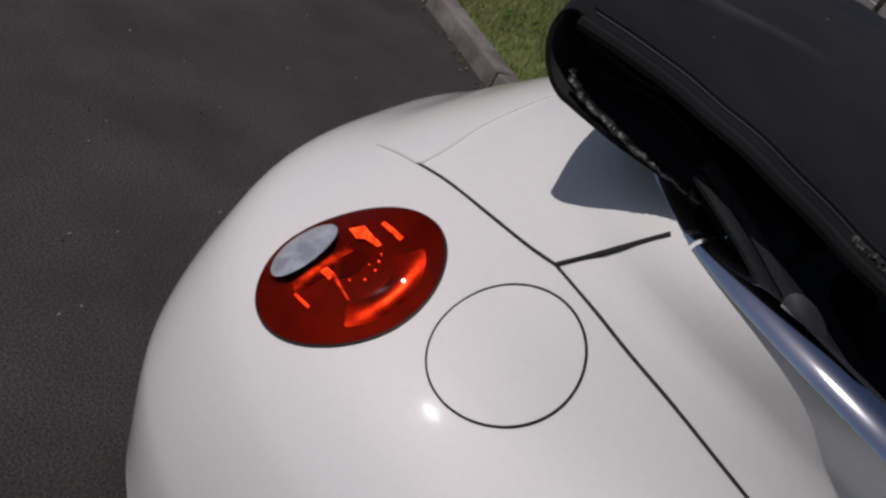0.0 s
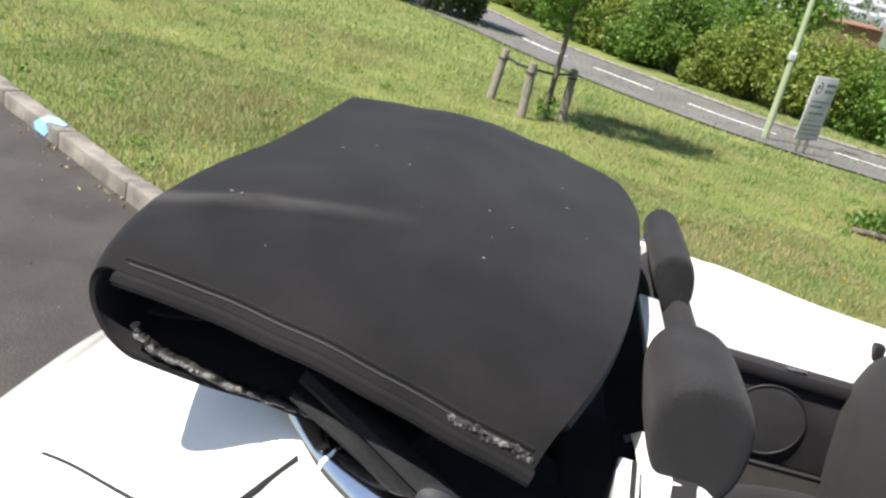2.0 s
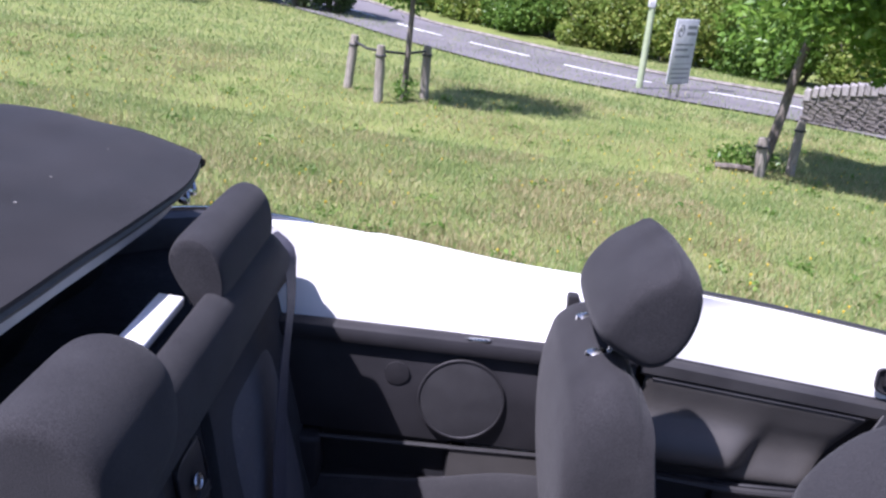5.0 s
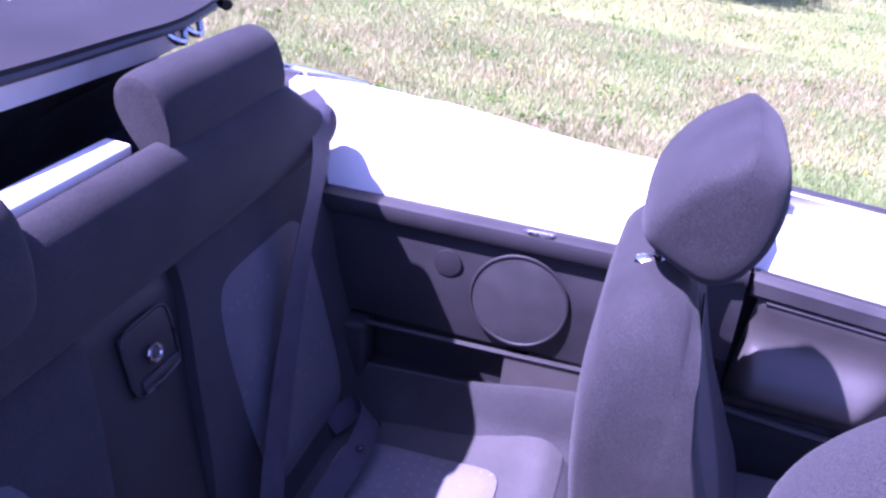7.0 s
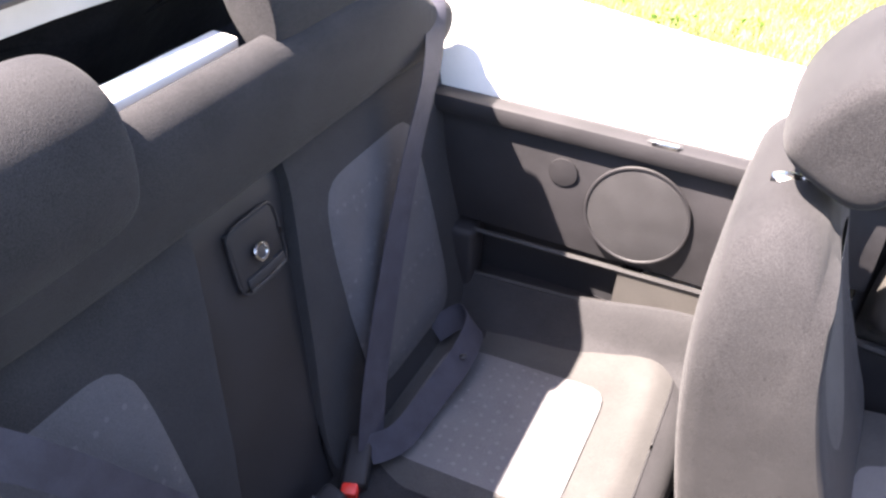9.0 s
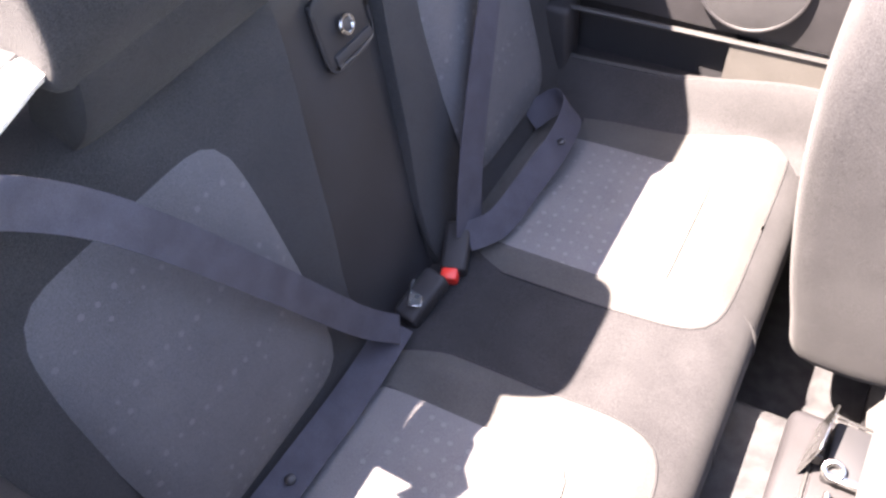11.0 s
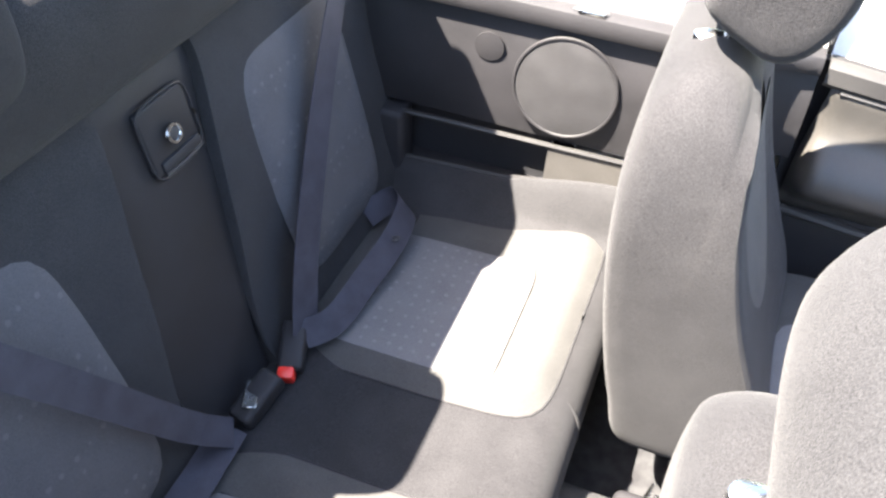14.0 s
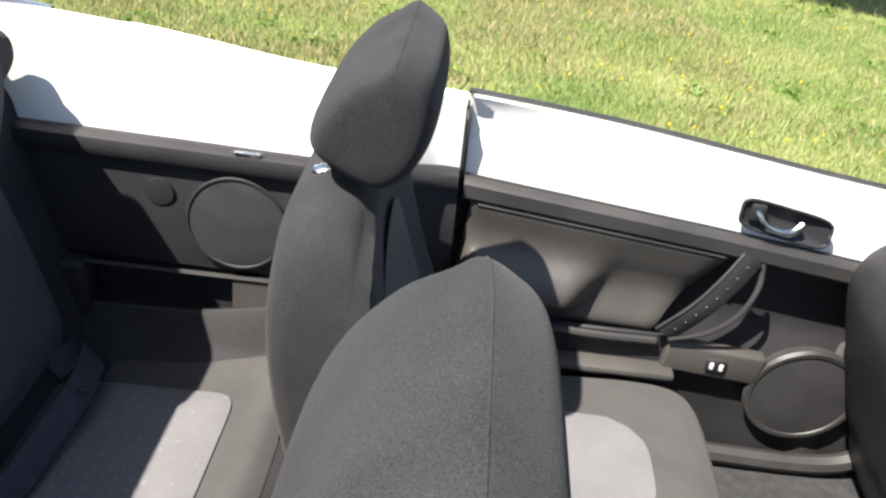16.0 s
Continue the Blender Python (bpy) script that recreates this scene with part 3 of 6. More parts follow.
def patch_frame(y, z, side, long_dir):
    c = np.array(on_tail(y, z, side))
    n = skin_normal(y, z, side)
    u = np.array(long_dir, float)
    u[1] *= -side
    u = u - n * (u @ n)
    u /= np.linalg.norm(u)
    v = np.cross(n, u) * side
    return c, u, v, n


def skin_oval(fr, ru, rv, lift, dome=0.0, du=0.0, dv=0.0, turn=0.0, rings=9, n=64, rim=0.006):
    """A lid that follows the skin, lifted by lift, bulging by dome, with a rim that goes down into it."""
    c, u, v, w = fr
    u2, v2 = u * math.cos(turn) + v * math.sin(turn), v * math.cos(turn) - u * math.sin(turn)
    c = c + u * du + v * dv
    verts, faces = [], []
    for r in range(-1, rings):
        f = 1.0 if r < 0 else 1 - r / rings
        for k in range(n):
            a = 2 * math.pi * k / n
            p = to_skin(c + u2 * ru * f * math.cos(a) + v2 * rv * f * math.sin(a), w)
            verts.append(p + w * (lift - rim if r < 0 else lift + dome * (1 - f * f)))
    verts.append(to_skin(c, w) + w * (lift + dome))
    for r in range(rings):
        for k in range(n):
            q = (k + 1) % n
            faces.append((r * n + k, r * n + q, (r + 1) * n + q, (r + 1) * n + k))
    faces += [(rings * n + k, rings * n + (k + 1) % n, len(verts) - 1) for k in range(n)]
    return verts, faces


def skin_ring(fr, ru, rv, r, lift=0.0, n=72):
    c, u, v, w = fr
    P = [to_skin(c + u * ru * math.cos(2 * math.pi * k / n) + v * rv * math.sin(2 * math.pi * k / n), w) + w * lift for k in range(n + 1)]
    return tube(P, r, 6)


def lamp(side):
    fr = patch_frame(0.572, 0.765, side, (0.147, 0.176, 0.186))
    c, u, v, n = fr
    base = part("tail_light", skin_oval(fr, 0.146, 0.118, 0.002, -0.0), M_LAMPBASE, CAR, "oval red tail light with clear reversing lens")
    part("lamp_seal", skin_ring(fr, 0.148, 0.120, 0.0030, 0.000), M_GAP, base, "black rubber lamp seal")
    lens = part("red_lens", skin_oval(fr, 0.147, 0.119, 0.008, 0.020, rings=12), M_LENS, base, "domed deep red lens")
    lens.visible_shadow = False
    def at(a, b, lift=0.007):
        return to_skin(c + u * a + v * b, n) + n * lift
    def lens_height(a, b):
        return 0.008 + 0.020 * max(0.0, 1 - (a / 0.147) ** 2 - (b / 0.119) ** 2)
    # clear reversing lens let into the red one
    def clear(r, q):
        ca, sa = math.cos(-0.47), math.sin(-0.47)
        du, dv = 0.062 * r * math.cos(q), 0.036 * r * math.sin(q)
        a, b = -0.056 + du * ca - dv * sa, -0.0625 + du * sa + dv * ca
        f = math.hypot(a / 0.147, b / 0.119)
        a, b = a * min(1, 0.965 / f), b * min(1, 0.965 / f)
        return at(a, b, lens_height(a, b) + 0.0016 * (1 - r ** 6) + 0.0004)
    part("reversing_lens", grid(clear, np.linspace(0.0, 1, 9), np.linspace(0, 2 * math.pi, 49)), M_SILVER, base, "silvery clear reversing lamp lens")
    # added plates in the outlines of the lamp's glints, tipped outwards to catch the sun
    def plate(outline, lift=0.008):
        a0, b0 = np.mean(outline, axis=0)
        top = [at(a, b, lift - 0.12 * (a - a0) - 0.18 * (b - b0)) for a, b in outline]
        low = [at(a, b, 0.001) for a, b in outline]
        k = len(outline)
        return top + low, [tuple(range(k))] + [(q, q + k, (q + 1) % k + k, (q + 1) % k) for q in range(k)]
    part("facet", plate([(0.018, -0.073), (0.042, -0.070), (0.050, -0.045), (0.059, -0.024), (0.050, -0.026), (0.036, -0.046), (0.024, -0.051)]), M_FACET, base, "bright plate shaped as a glint in the lamp")
    part("facet", plate([(0.067, -0.060), (0.074, -0.063), (0.092, -0.024), (0.085, -0.020)]), M_FACET, base)
    part("facet", plate([(-0.042, -0.012), (-0.030, -0.016), (-0.022, 0.000), (-0.033, 0.006)]), M_FACET, base)
    part("facet", plate([(-0.028, 0.003), (-0.022, 0.002), (-0.013, 0.049), (-0.016, 0.050)]), M_DIM, base)
    part("facet", plate([(-0.089, 0.013), (-0.084, 0.012), (-0.070, 0.038), (-0.074, 0.041)]), M_DIM, base)
    for a, b, w in ((-0.004, 0.020, 0.0016), (0.017, 0.027, 0.002), (0.036, 0.018, 0.0016), (0.045, 0.005, 0.002), (0.030, 0.004, 0.0012), (0.052, -0.006, 0.0016)):
        part("facet", plate([(a - w, b - w), (a + w, b - w * 0.6), (a + w * 0.8, b + w), (a - w * 0.7, b + w * 1.3)]), M_FACET, base)
    # bulb block in the middle, and the curved walls of the bowl
    part("bulb_block", plate([(-0.018, 0.008), (-0.006, -0.024), (0.026, -0.032), (0.034, -0.013), (0.010, 0.010)], 0.006), M_GAP, base)
    def wall(k, w):
        a, b = -0.088 + 0.100 * k, -0.010 - 0.042 * k + 0.012 * k * (1 - k)
        return at(a + 0.004 * w, b + 0.022 * w, 0.0015 + 0.009 * (1 - w * w) * math.sin(math.pi * min(1, 0.15 + 0.85 * k)) ** 0.5)
    part("bowl_wall", grid(wall, np.linspace(0, 0.98, 14), np.linspace(0, 1, 9)), M_DIM, base)
    def bowl(k, w):
        q = radians(6 + 100 * k)
        r = 0.46 + 0.36 * w
        return at(0.147 * r * math.cos(q), 0.119 * r * math.sin(q), 0.0012 + 0.0085 * (1 - (2 * w - 1) ** 2) * math.sin(math.pi * (0.04 + 0.92 * k)) ** 0.8)
    part("reflector_bowl", grid(bowl, np.linspace(0, 1, 36), np.linspace(0, 1, 11)), M_BOWL, base, "curved bright reflector bowl")


for side in (-1, 1):
    lamp(side)

# round filler flap on the right rear wing
fr = patch_frame(0.591, 0.839, -1, (0.168, 0.063, 0.138))
flap = part("fuel_flap", skin_oval(fr, 0.108, 0.097, 0.0025, 0.002, rings=10, n=80, rim=0.004), M_PAINT, CAR, "round white fuel filler flap")
part("flap_gap", skin_ring(fr, 0.1095, 0.0985, 0.0026, 0.0), M_GAP, flap)

# floor of the car, sill to sill, and the wheels
part("cabin_floor", rbox((2.2, 1.5, 0.05), 0.02, 2, (1.75, 0, 0.205)), M_CARPET, CAR, "dark grey carpeted cabin floor")
part("tunnel", rbox((1.5, 0.22, 0.16), 0.04, 3, (2.0, 0, 0.29)), M_CARPET, CAR)
part("front_bulkhead", rbox((0.04, 1.56, 0.64), 0.01, 1, (3.0, 0, 0.50)), M_PLASTIC, CAR)
# black instead of carpet, so its colour holds the deep shade behind the seat
part("rear_bulkhead", rbox((0.04, 1.06, 0.66), 0.01, 1, (0.74, 0, 0.56)), M_LINING, CAR)
for sx in (0.72, 2.75):
    for side in (-1, 1):
        ty = part("wheel", ring((sx, side * 0.76, 0.31), (1, 0, 0), (0, 0, 1), (0, 1, 0), 0.235, 0.235, 0.075, 40, 12), M_TYRE, CAR, "black road tyre on a silver rim")
        part("rim", disc_shell((sx, side * 0.80, 0.31), (1, 0, 0), (0, 0, 1), (0, side, 0), 0.19, 0.19, -0.02, 0.05, 36, 4), M_CHROME, ty)


# ---- cabin sides ----
def near_door(S):
    """The driver's door, of which only the white shoulder shows."""
    def flank(x, k):
        u = 1 + (x - XC) / 1.9
        by, bz = abs(shell_point(u, 1)[1]), shell_point(u, 1)[2]
        y, z = ((by - 0.006, bz + 0.003), (by - 0.030, bz + 0.006), (0.755, bz - 0.035), (0.735, bz - 0.09), (0.728, 0.80), (0.70, 0.25))[int(k)]
        return (x, S * y, z)
    door = part("door", slab(flank, list(np.linspace(1.70, 2.96, 32)), range(6), -0.006 * S), M_PAINT, CAR, "white painted driver's door")
    part("door_trim", slab(lambda x, k: (x, S * (0.722 - 0.03 * k), 0.80 - 0.6 * k), list(np.linspace(1.69, 2.96, 20)), list(np.linspace(0, 1, 8)), -0.012 * S), M_PLASTIC, door, "dark grey door trim panel")
    part("window_seal", tube([(x, S * (abs(shell_point(1 + (x - XC) / 1.9, 1)[1]) - 0.004), smooth_at(x, BELT_X, BELT_Z) + 0.008) for x in np.linspace(1.69, 2.96, 24)], 0.005, 6), M_RUBBER, door)


def cabin_side(side):
    S = side
    IN, LOW = 0.587, 0.884
    def sweep(x):
        k = min(1.0, max(0.0, (x - 1.50) / 0.17)) if S > 0 else 0.0
        return k * k * (3 - 2 * k)
    # body-coloured inner flank of the rear quarter, from belt to trim
    def quarter(x, k):
        u = 1 + (x - XC) / 1.9 if x >= XC else None
        if u is not None:
            by, bz = abs(shell_point(u, 1)[1]), shell_point(u, 1)[2]
        else:
            by, bz = smooth_at(x, [0.8, 0.95, 1.1], [0.625, 0.672, 0.704]), smooth_at(x, [0.8, 0.95, 1.1], [1.098, 1.085, 1.062])
        top = (by - 0.012, bz + 0.006)
        roll = (by - 0.045, bz + 0.004)
        low = (IN + 0.125 * sweep(x) + (0.165 * max(0.0, x - 0.98) if S < 0 else 0.0), LOW - 0.045 * sweep(x) + 0.02 * (1.66 - x) / 0.8)
        mid = ((roll[0] + low[0]) / 2 + 0.006, (roll[1] + low[1]) / 2 + 0.012)
        y, z = (top, roll, mid, low, (low[0] + 0.005, low[1] - 0.03))[int(k)]
        return (x, S * y, z)
    part("quarter_inner_panel", slab(quarter, list(np.linspace(0.84, 1.688, 30)), range(5), -0.006 * S), M_PAINT, CAR, "white painted inner rear quarter flank")
    # shut face between quarter and door
    def pillar(y, k):
        zt = smooth_at(y, [0.585, 0.66, 0.745], [0.884, 0.94, 0.984])
        return (1.690, S * y, zt - 0.006 - (zt - 0.872) * k)
    part("pillar_shut_face", slab(pillar, list(np.linspace(0.605 + 0.10 * (S > 0), 0.748, 10)), (0, 0.5, 1), 0.004 * S), M_RUBBER, CAR, "black door seal in the shut line")
    # dark side trim of the rear seat
    trim = part("quarter_trim", slab(lambda x, k: (x, S * (IN + 0.125 * sweep(x) + (0.165 * max(0.0, x - 0.98) if S < 0 else 0.0) - 0.004 - (0.018 + IN - 0.587) * k - 0.012 * math.sin(math.pi * k)), LOW + 0.008 - 0.045 * sweep(x) * (1 - k) + 0.016 * (1.66 - x) / 0.8 - (LOW - (0.645 if S > 0 else 0.60)) * k), list(np.linspace(0.84, 1.69, 24)), list(np.linspace(0, 1, 9)), -0.012 * S), M_PLASTIC, CAR, "dark grey plastic rear side trim")
    if S < 0:
        return near_door(S)
    part("trim_lip", slab(lambda x, k: (x, S * (IN + 0.125 * sweep(x) + (0.003, -0.012, -0.026, -0.031, -0.026)[int(k)]), LOW - 0.045 * sweep(x) + (0.012, 0.015, 0.009, -0.004, -0.018)[int(k)] + 0.016 * (1.66 - x) / 0.8), list(np.linspace(0.86, 1.688, 20)), range(5), 0.004 * S), M_PLASTIC, trim, "flat dark top ledge of the trim")
    part("trim_line", tube([(x, S * 0.556, 0.650 + 0.004 * (x - 1.0)) for x in np.linspace(0.9, 1.50, 16)], 0.005, 6), M_VINYL, trim)
    part("trim_line", tube([(x, S * 0.571, 0.862 + 0.016 * (1.66 - x) / 0.8) for x in np.linspace(0.95, 1.50, 16)], 0.004, 6), M_VINYL, trim)
    sp = part("speaker_grille", disc_shell((1.303, S * 0.556, 0.769), (1, 0, 0), (0, 0.06, 1), (0, -S, 0), 0.087, 0.087, 0.006, 0.004, 48), M_GRILLE, trim, "round dark speaker grille")
    part("grille_rim", ring((1.303, S * 0.556, 0.769), (1, 0, 0), (0, 0.06, 1), (0, -S, 0), 0.089, 0.089, 0.0030), M_PLASTIC, sp)
    part("trim_button", disc_shell((1.165, S * 0.560, 0.815), (1, 0, 0), (0, 0, 1), (0, -S, 0), 0.026, 0.026, 0.002, 0.004, 24, 4), M_PLASTIC, trim)
    la = part("hood_latch", rbox((0.062, 0.018, 0.014), 0.005, 2, (1.325, S * 0.572, 0.902)), M_RUBBER, trim, "small latch with a bright lever")
    part("latch_lever", rbox((0.045, 0.008, 0.008), 0.003, 2, (1.327, S * 0.562, 0.908)), M_STEEL, la)
    # ledge with a pocket
    led = part("side_ledge", rbox((0.38, 0.045, 0.14), 0.012, 3, (1.485, S * 0.560, 0.462)), M_PAD, CAR, "grey moulded side ledge")
    part("ledge_rear", rbox((0.16, 0.06, 0.26), 0.012, 3, (0.935, S * 0.562, 0.525)), M_PLASTIC, led)
    part("ledge_base", rbox((0.34, 0.10, 0.05), 0.008, 2, (1.10, S * 0.52, 0.465)), M_VINYL, led)
    part("ledge_riser", slab(lambda x, k: (x - 0.004 * k, S * (0.566 - 0.006 * k), 0.646 - 0.105 * k), (1.290, 1.35, 1.5, 1.68), (0, 0.06, 0.5, 0.94, 1), 0.010 * S), M_PAD, led)
    def wing(x, k):
        zt = smooth_at(x, [0.98, 1.21, 1.27, 1.40, 1.52], [0.548, 0.560, 0.573, 0.598, 0.600])
        return (x, S * smooth_at(k, [0, 0.15, 0.5, 0.85, 1], [0.556, 0.548, 0.532, 0.508, 0.470]), smooth_at(k, [0, 0.15, 0.5, 0.85, 1], [zt - 0.012, zt, zt - 0.030, 0.500, 0.484]))
    part("bench_wing", slab(wing, list(np.linspace(0.98, 1.52, 24)), list(np.linspace(0, 1, 12)), 0.006 * S), M_SEAT_FIELD, led, "charcoal cloth edge of the seat beside the ledge")
    part("pocket_end", slab(lambda y, k: (1.288 - 0.004 * k, S * y, 0.644 - 0.105 * k), (0.562, 0.58, 0.61), (0, 0.5, 1), 0.006), M_VINYL, led)
    part("pocket_floor", rbox((0.266, 0.075, 0.010), 0.003, 1, (1.132, S * 0.575, 0.533)), M_PLASTIC, led)
    # black back: the pocket's shade is put into its colour
    part("pocket_back", rbox((0.42, 0.012, 0.16), 0.003, 1, (1.115, S * 0.612, 0.59)), M_GAP, led)
    part("pocket_lip", tube([(1.00, S * 0.552, 0.552), (1.12, S * 0.552, 0.558), (1.21, S * 0.551, 0.563), (1.276, S * 0.551, 0.574)], 0.0045, 6), M_VINYL, led)
    # door
    def dz(x):
        return 0.826 - 0.055 * (x - 1.70) / 0.5 - 0.02 * max(0, x - 2.2)
    def door_in(x, k):
        u = 1 + (x - XC) / 1.9
        by, bz = abs(shell_point(u, 1)[1]), shell_point(u, 1)[2]
        low = dz(x)
        pr = ((by - 0.006, bz + 0.003), (by - 0.030, bz + 0.006), (0.755, bz - 0.035), (0.738, (bz + low) / 2 - 0.01), (0.728, low), (0.732, low - 0.03))
        y, z = pr[int(k)]
        return (x, S * y, z)
    door = part("door", slab(door_in, list(np.linspace(1.70, 2.96, 32)), range(6), -0.006 * S), M_PAINT, CAR, "white painted door with dark inner trim")
    part("window_seal", tube([(x, S * (abs(shell_point(1 + (x - XC) / 1.9, 1)[1]) - 0.004), smooth_at(x, BELT_X, BELT_Z) + 0.008) for x in np.linspace(1.69, 2.96, 24)], 0.005, 6), M_RUBBER, door, "thin black window seal")
    def dtrim(x, k):
        y = smooth_at(k, [0, 0.05, 0.12, 0.38, 0.48, 0.7, 1], [0.722, 0.724, 0.746, 0.746, 0.706, 0.698, 0.692])
        return (x, S * y, dz(x) + 0.006 - (dz(x) - 0.19) * k)
    part("door_trim", slab(dtrim, list(np.linspace(1.685, 2.96, 30)), list(np.linspace(0, 1, 14)), -0.012 * S), M_PLASTIC, door, "dark grey door trim panel")
    part("trim_rail", slab(lambda x, k: (x, S * (0.722, 0.708, 0.700, 0.698, 0.704)[int(k)], dz(x) + (0.010, 0.009, 0.002, -0.022, -0.028)[int(k)]), list(np.linspace(1.70, 2.9, 24)), range(5), 0.004 * S), M_VINYL, door, "grey moulded rail under the painted door top")
    part("rail_groove", tube([(x, S * 0.7195, dz(x) + 0.012) for x in np.linspace(1.70, 2.9, 24)], 0.005, 6), M_GAP, door)
    # padded arm panel: a dished, upholstered field with a fat lower roll
    def arm(a, b):
        x0, x1 = 1.716 - 0.02 * b, 2.235 - 0.115 * b
        x = x0 + (x1 - x0) * a
        zt = dz(x) - 0.030
        zb = 0.535 + 0.012 * (1 - a)
        z = zt + (zb - zt) * b
        e = min(a, 1 - a, 1)
        edge = min(1.0, min(e / 0.06, min(b, 1 - b) / 0.06))
        flat_ = smooth_at(b, [0, 0.12, 0.30, 0.45, 0.60, 0.74, 0.90, 1.0], [0.702, 0.708, 0.716, 0.724, 0.726, 0.718, 0.704, 0.702])
        full_ = smooth_at(b, [0, 0.12, 0.28, 0.40, 0.52, 0.64, 0.76, 0.87, 1.0], [0.702, 0.707, 0.709, 0.700, 0.672, 0.657, 0.660, 0.690, 0.702])
        m_ = min(1.0, max(0.0, 0.68 - a) / 0.20)
        m_ = m_ * m_ * (3 - 2 * m_)
        return (x, S * (flat_ + (full_ - flat_) * m_ * edge ** 0.5 - 0.006 * edge ** 0.5), z)
    part("pad_piping", tube([arm(a, 0.02) for a in np.linspace(0.03, 0.98, 30)], 0.0035, 6), M_VINYL, door)
    part("arm_pad", slab(arm, list(np.linspace(0, 1, 44)), list(np.linspace(0, 1, 30)), -0.012 * S), M_PAD, door, "padded vinyl arm panel")
    part("arm_rail", tube(spline([(1.70, S * 0.69, 0.545), (1.95, S * 0.672, 0.533), (2.13, S * 0.676, 0.530)], 16), 0.009, 8), M_VINYL, door)
    A, B = np.array((2.268, 0.676, 0.752)), np.array((2.140, 0.664, 0.560))
    wv = np.array((0.0195, 0, -0.010))
    def band(a, b):
        bow = 0.020 * math.sin(math.pi * a)
        p = A + (B - A) * a + wv * b
        return (p[0], S * (p[1] - bow - 0.004 * (1 - b * b)), p[2])
    pull = part("pull_handle", slab(band, list(np.linspace(0, 1, 20)), (-1, -0.8, -0.3, 0.3, 0.8, 1), 0.012 * S), M_PLASTIC, door, "slanted black pull handle with studs")
    part("handle_edge", tube([band(a, -1.0) for a in np.linspace(0, 1, 20)], 0.0035, 6), M_VINYL, pull)
    part("pull_loop", tube(spline([(2.294, S * 0.690, 0.735), (2.292, S * 0.668, 0.69), (2.266, S * 0.656, 0.628), (2.215, S * 0.656, 0.578), (2.150, S * 0.664, 0.548)], 24), 0.0060, 8, 0.8), M_PLASTIC, pull, "curved dark grab loop")
    for k in range(8):
        p = band(0.08 + 0.115 * k, 0.0)
        part("stud", disc_shell((p[0], p[1] - S * 0.001, p[2]), (0, 0, 1), (1, 0, 0), (0, -S, 0.2), 0.0028, 0.0028, 0.0015, 0.002, 8, 2), M_STEEL, pull)
    # door pull pocket, switch plate, speaker, lower bin
    part("pocket_shelf", rbox((0.26, 0.05, 0.02), 0.008, 2, (2.05, S * 0.664, 0.462)), M_PAD, door)
    # flat black slab standing in for the shade in the pocket opening
    part("pocket_shade", rbox((0.27, 0.01, 0.075), 0.003, 1, (2.05, S * 0.690, 0.502)), M_GAP, door)
    pl = part("switch_plate", rbox((0.21, 0.034, 0.075), 0.010, 3, (2.258, S * 0.684, 0.492), Euler((0, radians(5), 0)).to_matrix().to_4x4()), M_PAD, door, "raised grey switch plate")
    part("window_switch", rbox((0.042, 0.012, 0.030), 0.004, 2, (2.262, S * 0.666, 0.494)), M_GAP, pl, "black window switch")
    part("switch_mark", rbox((0.008, 0.004, 0.016), 0.001, 1, (2.252, S * 0.6585, 0.495)), M_SIGN, pl)
    part("switch_mark", rbox((0.008, 0.004, 0.016), 0.001, 1, (2.272, S * 0.6585, 0.493)), M_SIGN, pl)
    ds = part("door_speaker", disc_shell((2.462, S * 0.672, 0.432), (1, 0, 0), (0, 0, 1), (0, -S, 0), 0.112, 0.112, 0.008, 0.03, 56), M_GRILLE, door, "round black door speaker grille")
    part("speaker_rim", ring((2.462, S * 0.676, 0.432), (1, 0, 0), (0, 0, 1), (0, -S, 0), 0.112, 0.112, 0.009), M_VINYL, ds)
    part("door_bin", tube(spline([(1.95, S * 0.66, 0.275), (2.3, S * 0.65, 0.262), (2.55, S * 0.652, 0.262), (2.66, S * 0.665, 0.30)], 20), 0.022, 8), M_VINYL, door)
    # inner release handle in its black bezel
    def capsule(c, hx, hz, n=48, p=5.0):
        """A rounded oblong outline on the sloping inner flank."""
        out = []
        for k in range(n):
            a = 2 * math.pi * k / n
            ca, sa = math.cos(a), math.sin(a)
            e = (abs(ca) ** p + abs(sa) ** p) ** (-1 / p)
            dx, dz_ = hx * e * ca, hz * e * sa
            out.append((c[0] + dx, S * (c[1] + 0.10 * dz_), c[2] + dz_ - 0.19 * dx))
        return out
    bc = (2.319, 0.718, 0.817)
    bez = part("handle_bezel", disc_shell((bc[0], S * (bc[1] - 0.004), bc[2]), (1, 0, -0.19), (0, 0.10 * S, 1), (0, -S, 0.1), 0.090, 0.030, -0.010, 0.006, 48, 5, 5.0), M_GAP, door, "black bezel with the inner release handle")
    part("bezel_rim", tube(capsule((bc[0], bc[1] - 0.006, bc[2]), 0.090, 0.030) + capsule((bc[0], bc[1] - 0.006, bc[2]), 0.090, 0.030)[:1], 0.0035, 8), M_PLASTIC, bez)
    part("release_lever", tube(spline([(2.252, S * 0.708, 0.846), (2.262, S * 0.700, 0.832), (2.285, S * 0.698, 0.813), (2.325, S * 0.700, 0.806), (2.348, S * 0.708, 0.822)], 18), 0.0055, 8), M_STEEL, bez, "bright release lever")
    part("lever_block", rbox((0.028, 0.014, 0.034), 0.004, 2, (2.258, S * 0.708, 0.836)), M_PLASTIC, bez)


for side in (1, -1):
    cabin_side(side)


